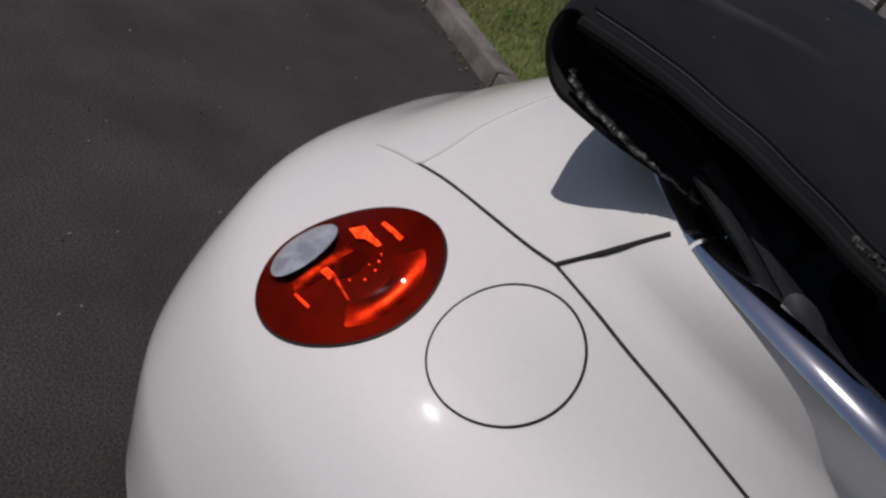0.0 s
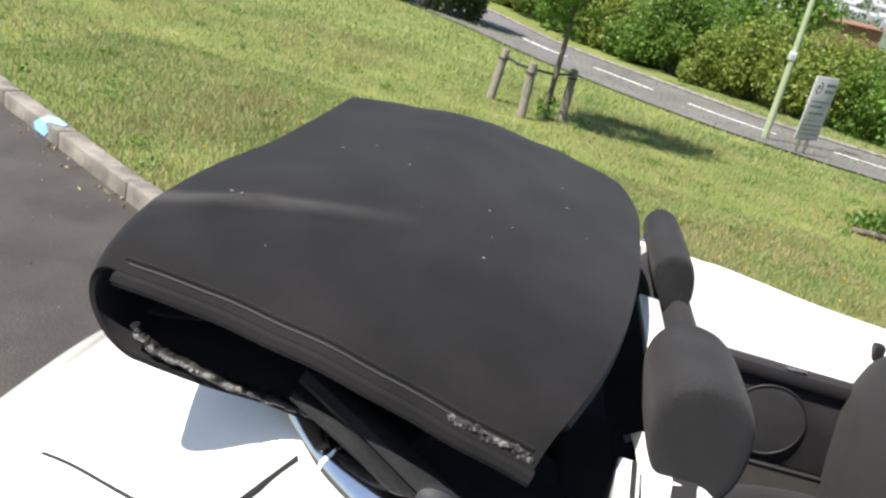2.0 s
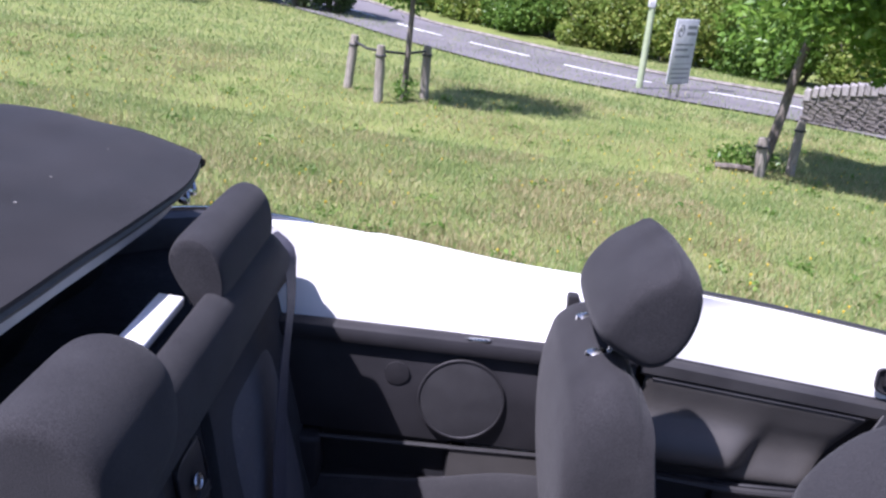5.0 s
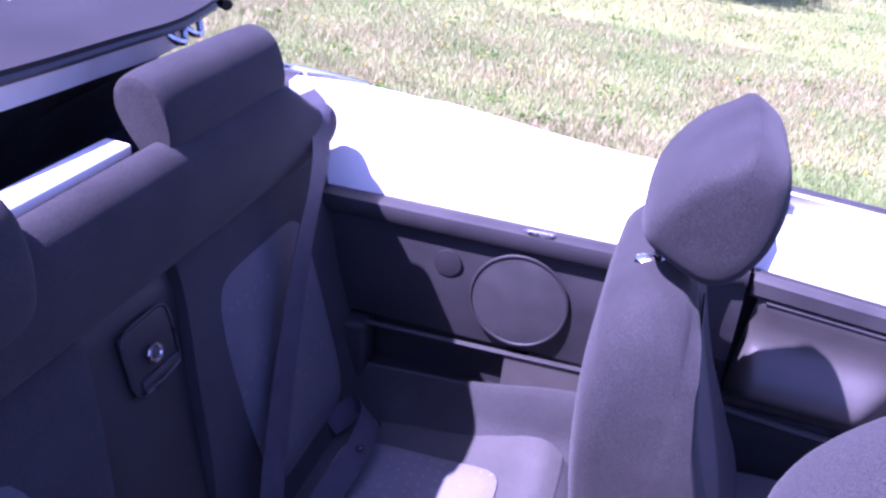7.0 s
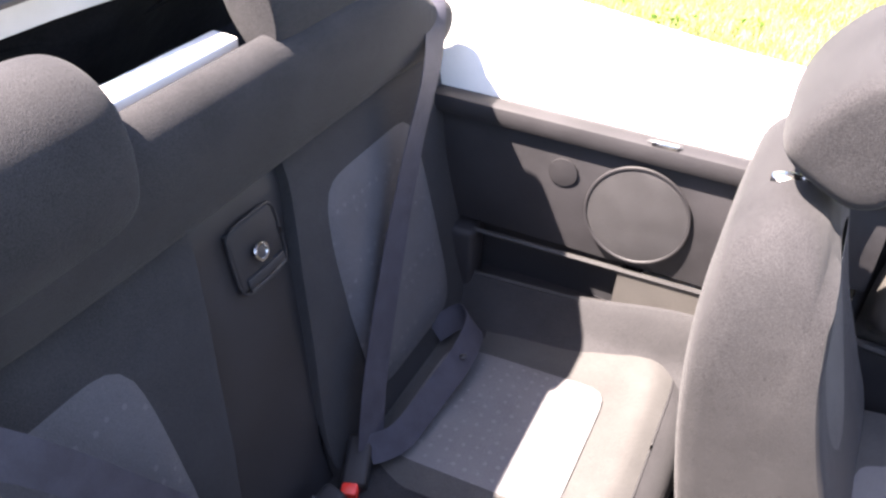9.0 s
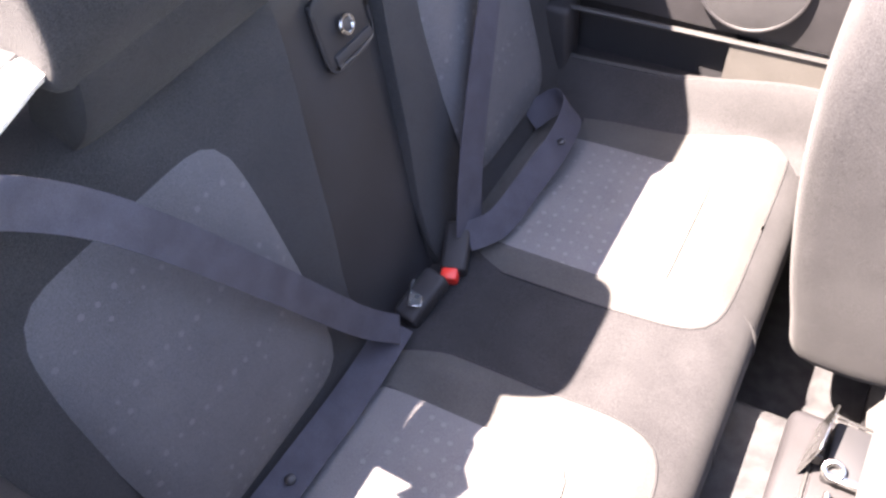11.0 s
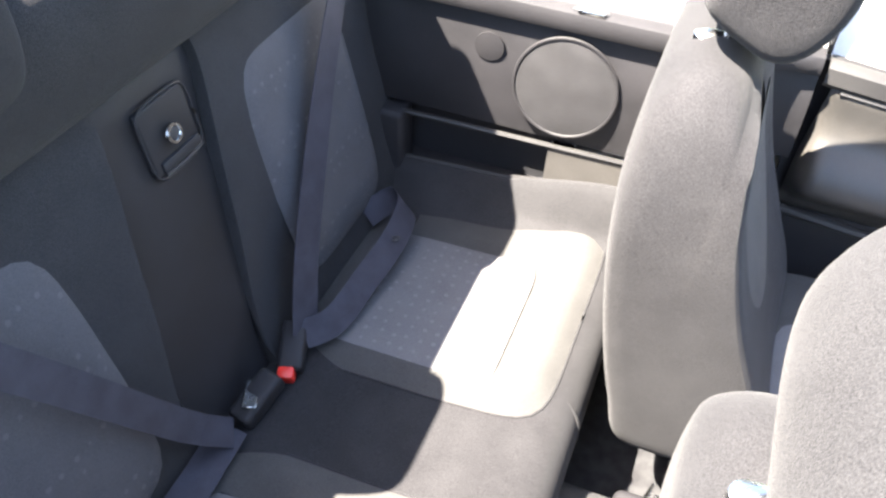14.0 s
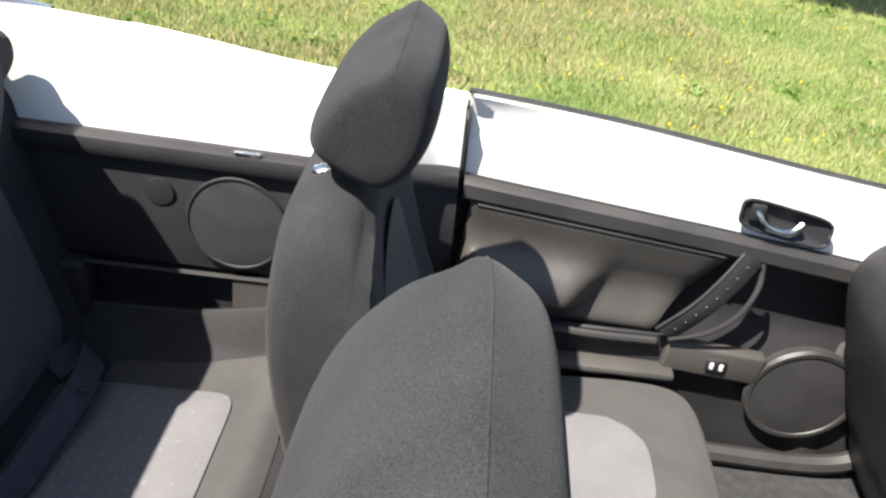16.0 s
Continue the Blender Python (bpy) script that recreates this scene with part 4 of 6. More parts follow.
# ---- rear seat ----
def back_x(z):
    return smooth_at(z, [0.40, 0.50, 0.70, 0.89, 1.00], [1.045, 1.01, 0.960, 0.912, 0.888])


BACK = [(1.03, 0.43), (1.008, 0.50), (0.980, 0.60), (0.962, 0.70), (0.940, 0.80), (0.920, 0.90), (0.902, 0.965), (0.875, 0.995), (0.83, 1.000), (0.785, 0.99),
        (0.765, 0.95), (0.78, 0.80), (0.82, 0.60), (0.86, 0.44)]
TOP_ROLL = [(0.880, 0.965), (0.925, 1.005), (0.950, 1.055), (0.959, 1.105), (0.954, 1.145), (0.936, 1.167), (0.914, 1.168), (0.900, 1.140), (0.870, 1.06), (0.835, 0.98), (0.845, 0.955)]
def shoulder(x, y, z):
    """The roll falls away beside the headrests."""
    k = min(1.0, max(0.0, (abs(y) - 0.36) / 0.20))
    return (x - 0.012 * k, y, z - 0.085 * k * k * (3 - 2 * k) * max(0.0, (z - 0.95) / 0.22))


part("backrest_top", pillow(TOP_ROLL, -0.335, 0.575, 22, 7, 56, 0.75, shoulder), M_SEAT, CAR, "charcoal cloth top roll of the rear seat")


def lean(x, y, z):
    """The split lines between the backrests run slightly aslant."""
    return (x, y + 0.055 * min(1.0, max(-1.0, (z - 0.76) / 0.22)) * max(0.0, 1 - abs(y) / 0.5), z)


def rear_backrest(y0, y1, side, cy, hw):
    b = part("rear_backrest", pillow(BACK, y0, y1, 14, 14, 64, 0.90, lean), M_SEAT_FIELD, CAR, "charcoal cloth rear seat backrest")
    def pad(r, a):
        ca, sa = math.cos(a), math.sin(a)
        e = (abs(ca) ** 7 + abs(sa) ** 7) ** (-1 / 7)
        z = 0.735 + 0.200 * r * e * sa
        y = cy + hw * (1.0 + 0.05 * sa * r) * r * e * ca
        return (back_x(z) + 0.016 - 0.014 * r ** 8, y, z)
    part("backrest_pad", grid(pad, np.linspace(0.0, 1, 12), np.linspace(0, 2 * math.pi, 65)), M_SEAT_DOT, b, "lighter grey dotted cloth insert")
    return b


rear_backrest(0.094, 0.595, 1, 0.330, 0.150)
rear_backrest(-0.60, -0.095, -1, -0.340, 0.156)
mid = part("centre_panel", pillow([(1.00, 0.43), (0.985, 0.52), (0.945, 0.70), (0.905, 0.87), (0.890, 0.955), (0.86, 0.985), (0.80, 0.985), (0.77, 0.95), (0.80, 0.7), (0.86, 0.43)], -0.098, 0.097, 8, 12, 50, 0.9, lean), M_PLASTIC, CAR, "black folding centre panel with a lock")
pln = part("lock_plate", rbox((0.012, 0.096, 0.092), 0.005, 3, (0.9035, 0.050, 0.893), Euler((0, radians(-10), 0)).to_matrix().to_4x4()), M_PLASTIC, mid, "black lock plate")
def plate_rim(k, ry=0.051, rz=0.050):
    a = 2 * math.pi * k / 48
    e = (abs(math.cos(a)) ** 5 + abs(math.sin(a)) ** 5) ** -0.2
    z = 0.893 + rz * e * math.sin(a)
    return (0.9095 - 0.176 * (z - 0.893), 0.050 + ry * e * math.cos(a), z)


part("plate_rim", tube([plate_rim(k) for k in range(49)], 0.0022, 6), M_PLASTIC, pln)
part("grip_recess", rbox((0.010, 0.080, 0.016), 0.004, 2, (0.9150, 0.054, 0.858), Euler((0, radians(-10), 0)).to_matrix().to_4x4()), M_GAP, pln)
part("grip_lip", tube([(0.9185, 0.016, 0.849), (0.9195, 0.054, 0.847), (0.9185, 0.094, 0.850)], 0.0028, 6), M_VINYL, pln)
part("lock_ring", ring((0.917, 0.048, 0.893), (0, 1, 0), (-0.24, 0, 0.97), (0.97, 0, 0.24), 0.0115, 0.0115, 0.0028, 24), M_STEEL, pln, "bright lock ring")
part("lock_core", disc_shell((0.917, 0.048, 0.893), (0, 1, 0), (-0.24, 0, 0.97), (0.97, 0, 0.24), 0.008, 0.008, 0.001, 0.003, 20, 3), M_RUBBER, pln)

REAR_HEAD = [(0.887, 1.158), (0.87, 1.185), (0.86, 1.215), (0.868, 1.24), (0.89, 1.252), (0.917, 1.244), (0.934, 1.22), (0.942, 1.18), (0.937, 1.14), (0.932, 1.106), (0.904, 1.134)]
NEAR_HEAD = [(0.86, 1.098), (0.843, 1.147), (0.839, 1.195), (0.857, 1.23), (0.893, 1.242), (0.933, 1.232), (0.962, 1.201), (0.972, 1.152), (0.965, 1.098), (0.938, 1.061), (0.895, 1.073)]
for y0, y1, prof_ in ((0.099, 0.395, REAR_HEAD), (-0.352, -0.160, NEAR_HEAD)):
    hr = part("rear_headrest", pillow(prof_, y0, y1, 16, 6 if y0 > 0 else 4.6, 56, 0.74 if y0 > 0 else 0.70), M_SEAT, CAR, "charcoal cloth rear headrest")
    edge_ = spline(prof_, 40, closed=True)
    cxz = edge_.mean(axis=0)
    for ye in (y0 + 0.010, y1 - 0.010) if y0 > 0 else ():
        part("headrest_seam", tube([(cxz[0] + (x - cxz[0]) * 0.86, ye, cxz[1] + (z - cxz[1]) * 0.86) for x, z in list(edge_) + [edge_[0]]], 0.0022, 5), M_SEAT, hr)

# body-coloured beam behind the rear seat, with its right end bracket
beam = part("rear_crossbeam", rbox((0.038, 0.345, 0.016), 0.004, 3, (0.868, -0.078, 1.158), Euler((0, radians(4), 0)).to_matrix().to_4x4()), M_PAINT, CAR, "white painted beam behind the rear seat")
def bracket(u, k):
    """A pressed plate that slopes down from the beam to the right, with turned edges."""
    prof = [(-0.235, 1.075), (-0.258, 1.094), (-0.300, 1.097), (-0.36, 1.092), (-0.42, 1.078), (-0.468, 1.060), (-0.475, 1.000)]
    y, z = prof[int(k)]
    return (0.842 + 0.082 * u + 0.004 * k, y, z - 0.010 * (2 * u - 1) ** 4)


bk = part("beam_bracket", slab(bracket, list(np.linspace(0, 1, 9)), range(7), 0.010), M_PAINT, beam, "white moulded bracket with slots")
fl = part("bracket_flange", rbox((0.030, 0.115, 0.075), 0.005, 3, (0.826, -0.405, 1.070), Euler((radians(6), 0, radians(-4))).to_matrix().to_4x4()), M_PAINT, bk, "upright white flange")
part("slot", rbox((0.007, 0.070, 0.004), 0.001, 1, (0.833, -0.392, 1.109), Euler((radians(6), 0, radians(-4))).to_matrix().to_4x4()), M_GAP, bk)
part("slot", rbox((0.036, 0.080, 0.008), 0.003, 1, (0.900, -0.372, 1.096), Euler((radians(10), 0, radians(-6))).to_matrix().to_4x4()), M_GAP, bk)
part("slot_edge", tube([(0.903, -0.335, 1.101), (0.908, -0.41, 1.088)], 0.004, 8), M_STEEL, bk)

# bench cushion, wrapped over at the front
BENCH = [(0.96, 0.44), (1.02, 0.487), (1.12, 0.488), (1.25, 0.492), (1.36, 0.500), (1.43, 0.497), (1.468, 0.478), (1.482, 0.440), (1.478, 0.38), (1.46, 0.30), (1.40, 0.26), (1.0, 0.26), (0.95, 0.34)]
bench = part("rear_bench", pillow(BENCH, -0.58, 0.58, 16, 16, 72, 0.93), M_SEAT, CAR, "charcoal cloth rear bench cushion")


def bench_z(x):
    return smooth_at(x, [0.98, 1.12, 1.25, 1.36, 1.43, 1.468], [0.478, 0.4885, 0.4925, 0.5005, 0.4975, 0.479])


for fy, fh, iy, ih in ((0.320, 0.250, 0.2525, 0.152), (-0.329, 0.241, -0.340, 0.160)):
    def outer(r, a):
        ca, sa = math.cos(a), math.sin(a)
        e = (abs(ca) ** 7 + abs(sa) ** 7) ** (-1 / 7)
        x, y = 1.214 + 0.224 * r * e * ca, fy + fh * r * e * sa
        lift = 0.010 * math.exp(-((r - 0.84) / 0.10) ** 2)
        return (x, y, bench_z(x) + 0.003 + lift - 0.006 * r ** 12)
    def inner(r, a):
        ca, sa = math.cos(a), math.sin(a)
        e = (abs(ca) ** 9 + abs(sa) ** 9) ** (-1 / 9)
        x, y = 1.180 + 0.157 * r * e * ca, iy + ih * r * e * sa
        return (x, y, bench_z(x) + 0.0125 - 0.006 * r ** 10)
    cu = part("cushion_field", grid(outer, np.linspace(0.0, 1, 20), np.linspace(0, 2 * math.pi, 89)), M_SEAT_MID, bench, "mid grey cloth seat field")
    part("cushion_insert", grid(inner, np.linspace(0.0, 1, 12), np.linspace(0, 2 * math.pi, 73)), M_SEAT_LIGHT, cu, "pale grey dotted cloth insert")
    part("field_seam", tube([outer(0.985, a) for a in np.linspace(0, 2 * math.pi, 89)], 0.0022, 5), M_SEAT, cu)
part("bench_seam", tube([(1.474, y, 0.466) for y in np.linspace(-0.55, 0.55, 40)], 0.0022, 5), M_GAP, bench)
part("bench_skirt", rbox((0.05, 1.12, 0.22), 0.01, 1, (1.43, 0, 0.29)), M_CARPET, bench)
for k, (a, b) in enumerate((((1.455, 0.15, 0.489), (1.485, 0.13, 0.43)), ((1.452, -0.05, 0.490), (1.486, -0.062, 0.42)), ((1.455, -0.30, 0.489), (1.485, -0.285, 0.43)))):
    m0 = (np.array(a) + np.array(b)) / 2 + np.array((0.006, 0, 0.008))
    part("cover_crease", tube(spline([a, m0, b], 8), 0.003, 5, taper=np.array([0.2, 0.7, 1, 1, 1, 0.8, 0.5, 0.2])), M_SEAT, bench)

# belts and buckles
W = 0.049
bl = part("seat_belt", strap([(0.900, 0.520, 1.105), (0.945, 0.492, 1.080), (0.962, 0.460, 1.01), (0.968, 0.385, 0.90), (0.984, 0.290, 0.775), (1.018, 0.160, 0.62), (1.045, 0.09, 0.525)], W * 1.08, (0, 1, 0.40)), M_BELT, CAR, "dark blue-grey seat belt webbing")
part("lap_strap", strap([(1.045, 0.085, 0.530), (1.075, 0.13, 0.530), (1.085, 0.22, 0.540), (1.095, 0.31, 0.555), (1.085, 0.39, 0.562), (1.045, 0.425, 0.548), (1.005, 0.39, 0.520)], W * 0.95, (0.75, -0.2, -0.65)), M_BELT, bl)
part("belt_stop", disc_shell((1.099, 0.315, 0.560), (1, 0, 0), (0, 1, 0), (0.5, -0.3, 0.8), 0.007, 0.007, 0.004, 0.004, 14, 3), M_RUBBER, bl)
br = part("seat_belt", strap([(0.905, -0.545, 1.09), (0.958, -0.475, 1.070), (0.968, -0.405, 1.005), (0.985, -0.345, 0.92), (1.000, -0.262, 0.775), (1.020, -0.165, 0.60), (1.04, -0.11, 0.525)], W * 0.86, (0, -1, 0.5)), M_BELT, CAR, "dark blue-grey seat belt webbing")
part("lap_strap", strap([(1.030, -0.10, 0.520), (1.036, -0.20, 0.520), (1.034, -0.32, 0.520), (1.028, -0.45, 0.524), (1.00, -0.56, 0.535)], W, (1, 0, -0.25)), M_BELT, br)
part("belt_stop", disc_shell((1.036, -0.365, 0.526), (1, 0, 0), (0, 1, 0), (0, 0, 1), 0.007, 0.007, 0.004, 0.004, 14, 3), M_RUBBER, br)
for y, t in ((0.022, 20), (-0.085, -12)):
    bu = part("belt_buckle", rbox((0.040, 0.085, 0.032), 0.008, 3, (1.035, y + 0.045, 0.515), Euler((radians(18), 0, radians(t))).to_matrix().to_4x4()), M_PLASTIC, CAR, "black belt buckle with red release button")
    if y > 0:
        part("release_button", rbox((0.026, 0.020, 0.028), 0.005, 2, (1.048, y - 0.002, 0.506), Euler((radians(18), 0, radians(t))).to_matrix().to_4x4()), M_RED, bu, "red release button")
part("belt_tongue", rbox((0.02, 0.05, 0.004), 0.001, 1, (1.03, -0.045, 0.528), Euler((0, 0, 0.4)).to_matrix().to_4x4()), M_STEEL, bu)


# ---- front seats ----
HEAD = [(1.492, 1.100), (1.508, 1.145), (1.545, 1.190), (1.582, 1.214), (1.606, 1.229), (1.632, 1.216), (1.652, 1.195), (1.660, 1.150), (1.650, 1.095), (1.622, 1.050), (1.585, 1.034), (1.540, 1.052), (1.505, 1.075)]
FRONT_BACK = [(1.472, 1.005), (1.460, 0.96), (1.452, 0.88), (1.458, 0.76), (1.478, 0.62), (1.505, 0.50), (1.54, 0.40), (1.66, 0.40), (1.74, 0.46), (1.70, 0.58), (1.645, 0.72), (1.605, 0.86),
              (1.590, 0.95), (1.582, 0.995), (1.560, 1.030), (1.512, 1.040)]


def front_seat(side, dx, label, lean=0.0, lift=0.0, half=0.145):
    cy = side * 0.375
    def narrow(x, y, z):
        w = 1.0 - 0.30 * max(0.0, (z - 0.80) / 0.28) ** 2
        curve = -0.03 * ((y - cy) / 0.24) ** 2 if x > 1.58 else 0.0
        return (x + dx + lean * max(0.0, 1.0 - z) - curve * 0.6, cy + (y - cy) * w, z)
    st = part("front_seat", pillow(FRONT_BACK, cy - 0.235, cy + 0.235, 14, 4.5, 72, 0.62, narrow), M_SEAT, CAR, label)
    def hfn(x, y, z):
        return (x + dx, y, z)
    hd = part("headrest", pillow([(x, z + lift) for x, z in HEAD], cy - half, cy + half, 14, 3.6, 60, 0.55, hfn), M_SEAT, st, "tilted charcoal cloth headrest")
    cz = sum(z for x, z in HEAD) / len(HEAD)
    cx = sum(x for x, z in HEAD) / len(HEAD)
    ridge = []
    for k in np.linspace(-0.985, 0.985, 41):
        f = 0.55 + 0.45 * (1 - abs(k) ** 3.6) ** (1 / 3.6)
        ridge.append((cx + (1.609 - cx) * f + dx, cy + k * half, cz + (1.2285 - cz) * f + lift))
    part("headrest_seam", tube(ridge, 0.0012, 5), M_SEAT, hd)
    for k in (-0.072, 0.072):
        part("headrest_post", tube([(1.515 + dx, cy + k, 0.98), (1.56 + dx, cy + k, 1.12)], 0.0065, 10), M_STEEL, st, "chrome headrest post")
        part("post_collar", disc_shell((1.520 + dx, cy + k, 1.034), (1, 0, -0.1), (0, 1, 0), (0.1, 0, 1), 0.026, 0.017, 0.009, 0.01, 24, 4), M_STEEL, st, "bright oval post collar")
    SQ = [(1.66, 0.36), (1.68, 0.44), (1.76, 0.465), (1.92, 0.46), (2.10, 0.468), (2.20, 0.455), (2.235, 0.40), (2.20, 0.30), (2.0, 0.27), (1.7, 0.27)]
    sq = part("seat_cushion", pillow(SQ, cy - 0.25, cy + 0.25, 12, 5, 60, 0.75, hfn), M_SEAT_MID, st, "grey cloth seat cushion")
    def ins(r, a):
        ca, sa = math.cos(a), math.sin(a)
        e = (abs(ca) ** 4 + abs(sa) ** 4) ** -0.25
        return (1.94 + dx + 0.20 * r * e * ca, cy + 0.13 * r * e * sa, 0.469 - 0.004 * r ** 6)
    part("cushion_insert", grid(ins, np.linspace(0.0, 1, 8), np.linspace(0, 2 * math.pi, 41)), M_SEAT_LIGHT, sq, "pale grey cloth insert")
    part("backrest_insert", grid(lambda r, a: (smooth_at(0.78 + 0.17 * r * math.sin(a), [0.58, 0.72, 0.86, 0.97], [1.70, 1.648, 1.608, 1.596]) + dx + 0.006 - 0.005 * r ** 6, cy + 0.13 * r * math.cos(a), 0.78 + 0.17 * r * math.sin(a)), np.linspace(0.0, 1, 8), np.linspace(0, 2 * math.pi, 41)), M_SEAT_MID, st)
    part("seat_base", rbox((0.5, 0.42, 0.10), 0.01, 1, (1.92 + dx, cy, 0.26)), M_PLASTIC, st)
    return st


front_seat(1, 0.0, "charcoal cloth front passenger seat, upright")
front_seat(-1, 0.114, "charcoal cloth driver's seat, upright", 0.12, 0.052, 0.160)
DASH = [(2.66, 0.24), (2.56, 0.40), (2.50, 0.55), (2.455, 0.68), (2.44, 0.76), (2.47, 0.83), (2.56, 0.875), (2.75, 0.885), (2.98, 0.87), (2.98, 0.24)]
part("dashboard", pillow(DASH, -0.70, 0.665, 14, 9, 60, 0.80), M_PLASTIC, CAR, "dark grey moulded dashboard")
# belt guide behind the passenger seat and its stalk with red buckle
gd = part("belt_guide", rbox((0.026, 0.03, 0.05), 0.006, 2, (1.520, 0.66, 0.965)), M_PLASTIC, CAR, "black upper belt guide")
part("guide_strap", strap([(1.52, 0.655, 0.95), (1.535, 0.62, 0.8), (1.56, 0.60, 0.55)], W, (1, 0, 0)), M_BELT, gd)
sb = part("front_buckle", rbox((0.03, 0.035, 0.09), 0.008, 2, (1.83, 0.145, 0.46), Euler((0, radians(25), 0)).to_matrix().to_4x4()), M_PLASTIC, CAR, "black front buckle with red button")
part("release_button", rbox((0.020, 0.030, 0.014), 0.004, 2, (1.853, 0.145, 0.503), Euler((0, radians(25), 0)).to_matrix().to_4x4()), M_RED, sb)

# rear end of the console with its ashtray tipped open
con = part("rear_console", rbox((0.30, 0.245, 0.13), 0.016, 3, (1.707, -0.022, 0.336)), M_PLASTIC, CAR, "grey console end with an open ashtray")
part("console_tray", rbox((0.24, 0.17, 0.006), 0.003, 2, (1.722, -0.030, 0.402)), M_PLASTIC, con, "recessed tray floor")
part("tray_rim", tube([(1.597, -0.118, 0.403), (1.597, 0.055, 0.403), (1.845, 0.055, 0.403)], 0.003, 6), M_VINYL, con)
part("console_foot", rbox((0.16, 0.20, 0.10), 0.012, 2, (1.67, -0.045, 0.235)), M_CARPET, con)
part("screw_block", rbox((0.10, 0.05, 0.05), 0.010, 2, (1.675, -0.148, 0.275)), M_VINYL, con)
part("console_screw", disc_shell((1.660, -0.174, 0.285), (1, 0, 0), (0, 0, 1), (0, -1, 0.2), 0.008, 0.008, 0.003, 0.004, 16, 3), M_STEEL, con)
tray = part("ashtray_lid", rbox((0.004, 0.078, 0.078), 0.0015, 1, (1.595, 0.030, 0.442), Euler((0, radians(8), radians(-6))).to_matrix().to_4x4()), M_STEEL, con, "bright hinged ashtray lid")
for k in range(5):
    part("lid_rib", rbox((0.010, 0.005, 0.022), 0.0015, 1, (1.601, 0.004 + 0.013 * k, 0.436)), M_PLASTIC, tray)
part("ashtray_bowl", rbox((0.055, 0.085, 0.035), 0.006, 2, (1.640, 0.035, 0.415)), M_GAP, tray, "dark ashtray bowl")
part("bowl_edge", tube([(1.612, -0.008, 0.435), (1.668, -0.008, 0.435), (1.668, 0.078, 0.435), (1.612, 0.078, 0.435)], 0.0025, 6), M_STEEL, tray)
part("hinge_eye", ring((1.622, -0.006, 0.440), (1, 0, 0), (0, 0.8, 0.6), (0, -0.6, 0.8), 0.011, 0.011, 0.0045, 24, 8), M_STEEL, tray, "bright hinge eye")
part("hinge_arm", rbox((0.070, 0.012, 0.008), 0.002, 1, (1.650, -0.012, 0.434)), M_STEEL, tray)
part("hinge_pin", tube([(1.624, -0.030, 0.424), (1.627, -0.052, 0.410)], 0.0045, 10), M_STEEL, tray)

# closed nose ahead of the cabin
def nose(phi, s):
    a, b, n = level(min(0.18 + s * 0.70, 0.88))
    c, k = math.cos(phi), abs(math.sin(phi))
    return (2.985 + 0.72 * a * abs(c) ** (2 / n) * (1 - 0.25 * s * s), math.copysign(0.80 + (b - 0.86) * 0.6 * (1 - s), phi) * k ** (2 / n), 0.18 + s * (0.655 + 0.10 * k))


part("front_body", grid(nose, list(np.linspace(-math.pi / 2, math.pi / 2, 41)), list(np.linspace(0, 1, 14))), M_PAINT, CAR, "white painted nose", angle=60)
part("bonnet", grid(lambda r, p: (2.96 + (nose(p, 1)[0] - 2.96) * r, nose(p, 1)[1], nose(p, 1)[2] + 0.10 * (1 - r * r)), list(np.linspace(0, 1, 10)), list(np.linspace(-math.pi / 2, math.pi / 2, 41))), M_PAINT, CAR, "white painted bonnet", angle=60)


# ---- folded soft top ----


HOOD_Y = (-0.56, -0.40, -0.20, 0.05, 0.30, 0.50, 0.60)      # stations over the width
HOOD_F = (0.0, 0.20, 0.45, 0.72, 1.0)                      # the bows, from the rear fold to the front edge
HOOD_BOWS = ((1.220, 1.282, 1.300, 1.291, 1.293, 1.292, 1.281),
             (1.239, 1.287, 1.314, 1.314, 1.311, 1.306, 1.288),
             (1.239, 1.284, 1.314, 1.323, 1.322, 1.316, 1.289),
             (1.221, 1.266, 1.295, 1.303, 1.299, 1.296, 1.276),
             (1.200, 1.249, 1.269, 1.272, 1.265, 1.262, 1.253))


def hood_front(y):
    """Where the front edge of the folded roof lies, over the width."""
    return smooth_at(y, HOOD_Y, (0.697, 0.762, 0.799, 0.819, 0.823, 0.783, 0.735))


def hood_rear(y):
    return smooth_at(y, HOOD_Y, (0.196, 0.186, 0.188, 0.193, 0.193, 0.187, 0.178))


def hood_half(f, w):
    """Half the width of the folded canvas: it spreads at the far rear corner and is drawn in at the front."""
    if w > 0:
        return smooth_at(f, (0, 0.3, 0.6, 0.85, 1), (0.60, 0.595, 0.575, 0.545, 0.50))
    return 0.478 + 0.078 * smooth_at(f, (0, 0.3, 1), (0, 0.4, 1.0))


def hood_z(f, y):
    """Top of the folded canvas, stretched over its bows: f runs from its rear fold (0) to its front edge (1)."""
    z = smooth_at(f, HOOD_F, [smooth_at(y, HOOD_Y, row) for row in HOOD_BOWS])
    d = y + 0.345 - 0.20 * f                                # a pulled crease that starts at the near rear corner
    z += 0.0055 * math.exp(-(d / 0.016) ** 2) * math.exp(-((f - 0.22) / 0.20) ** 2)
    z += 0.0030 * math.exp(-((y + 0.40 - 0.62 * f) / 0.022) ** 2) * math.exp(-((f - 0.15) / 0.12) ** 2)
    return z + 0.0015 * math.sin(23 * f + 9 * y) * math.sin(17 * y - 6 * f) * min(1.0, 4 * f)


def hood_top(f, w):
    hw = hood_half(f, w)
    y = w * hw
    x = hood_rear(y) + (hood_front(y) - hood_rear(y)) * f
    edge = max(0.0, abs(w) - 0.94) / 0.06
    return (x, y, hood_z(f, y) - 0.010 * edge ** 2)


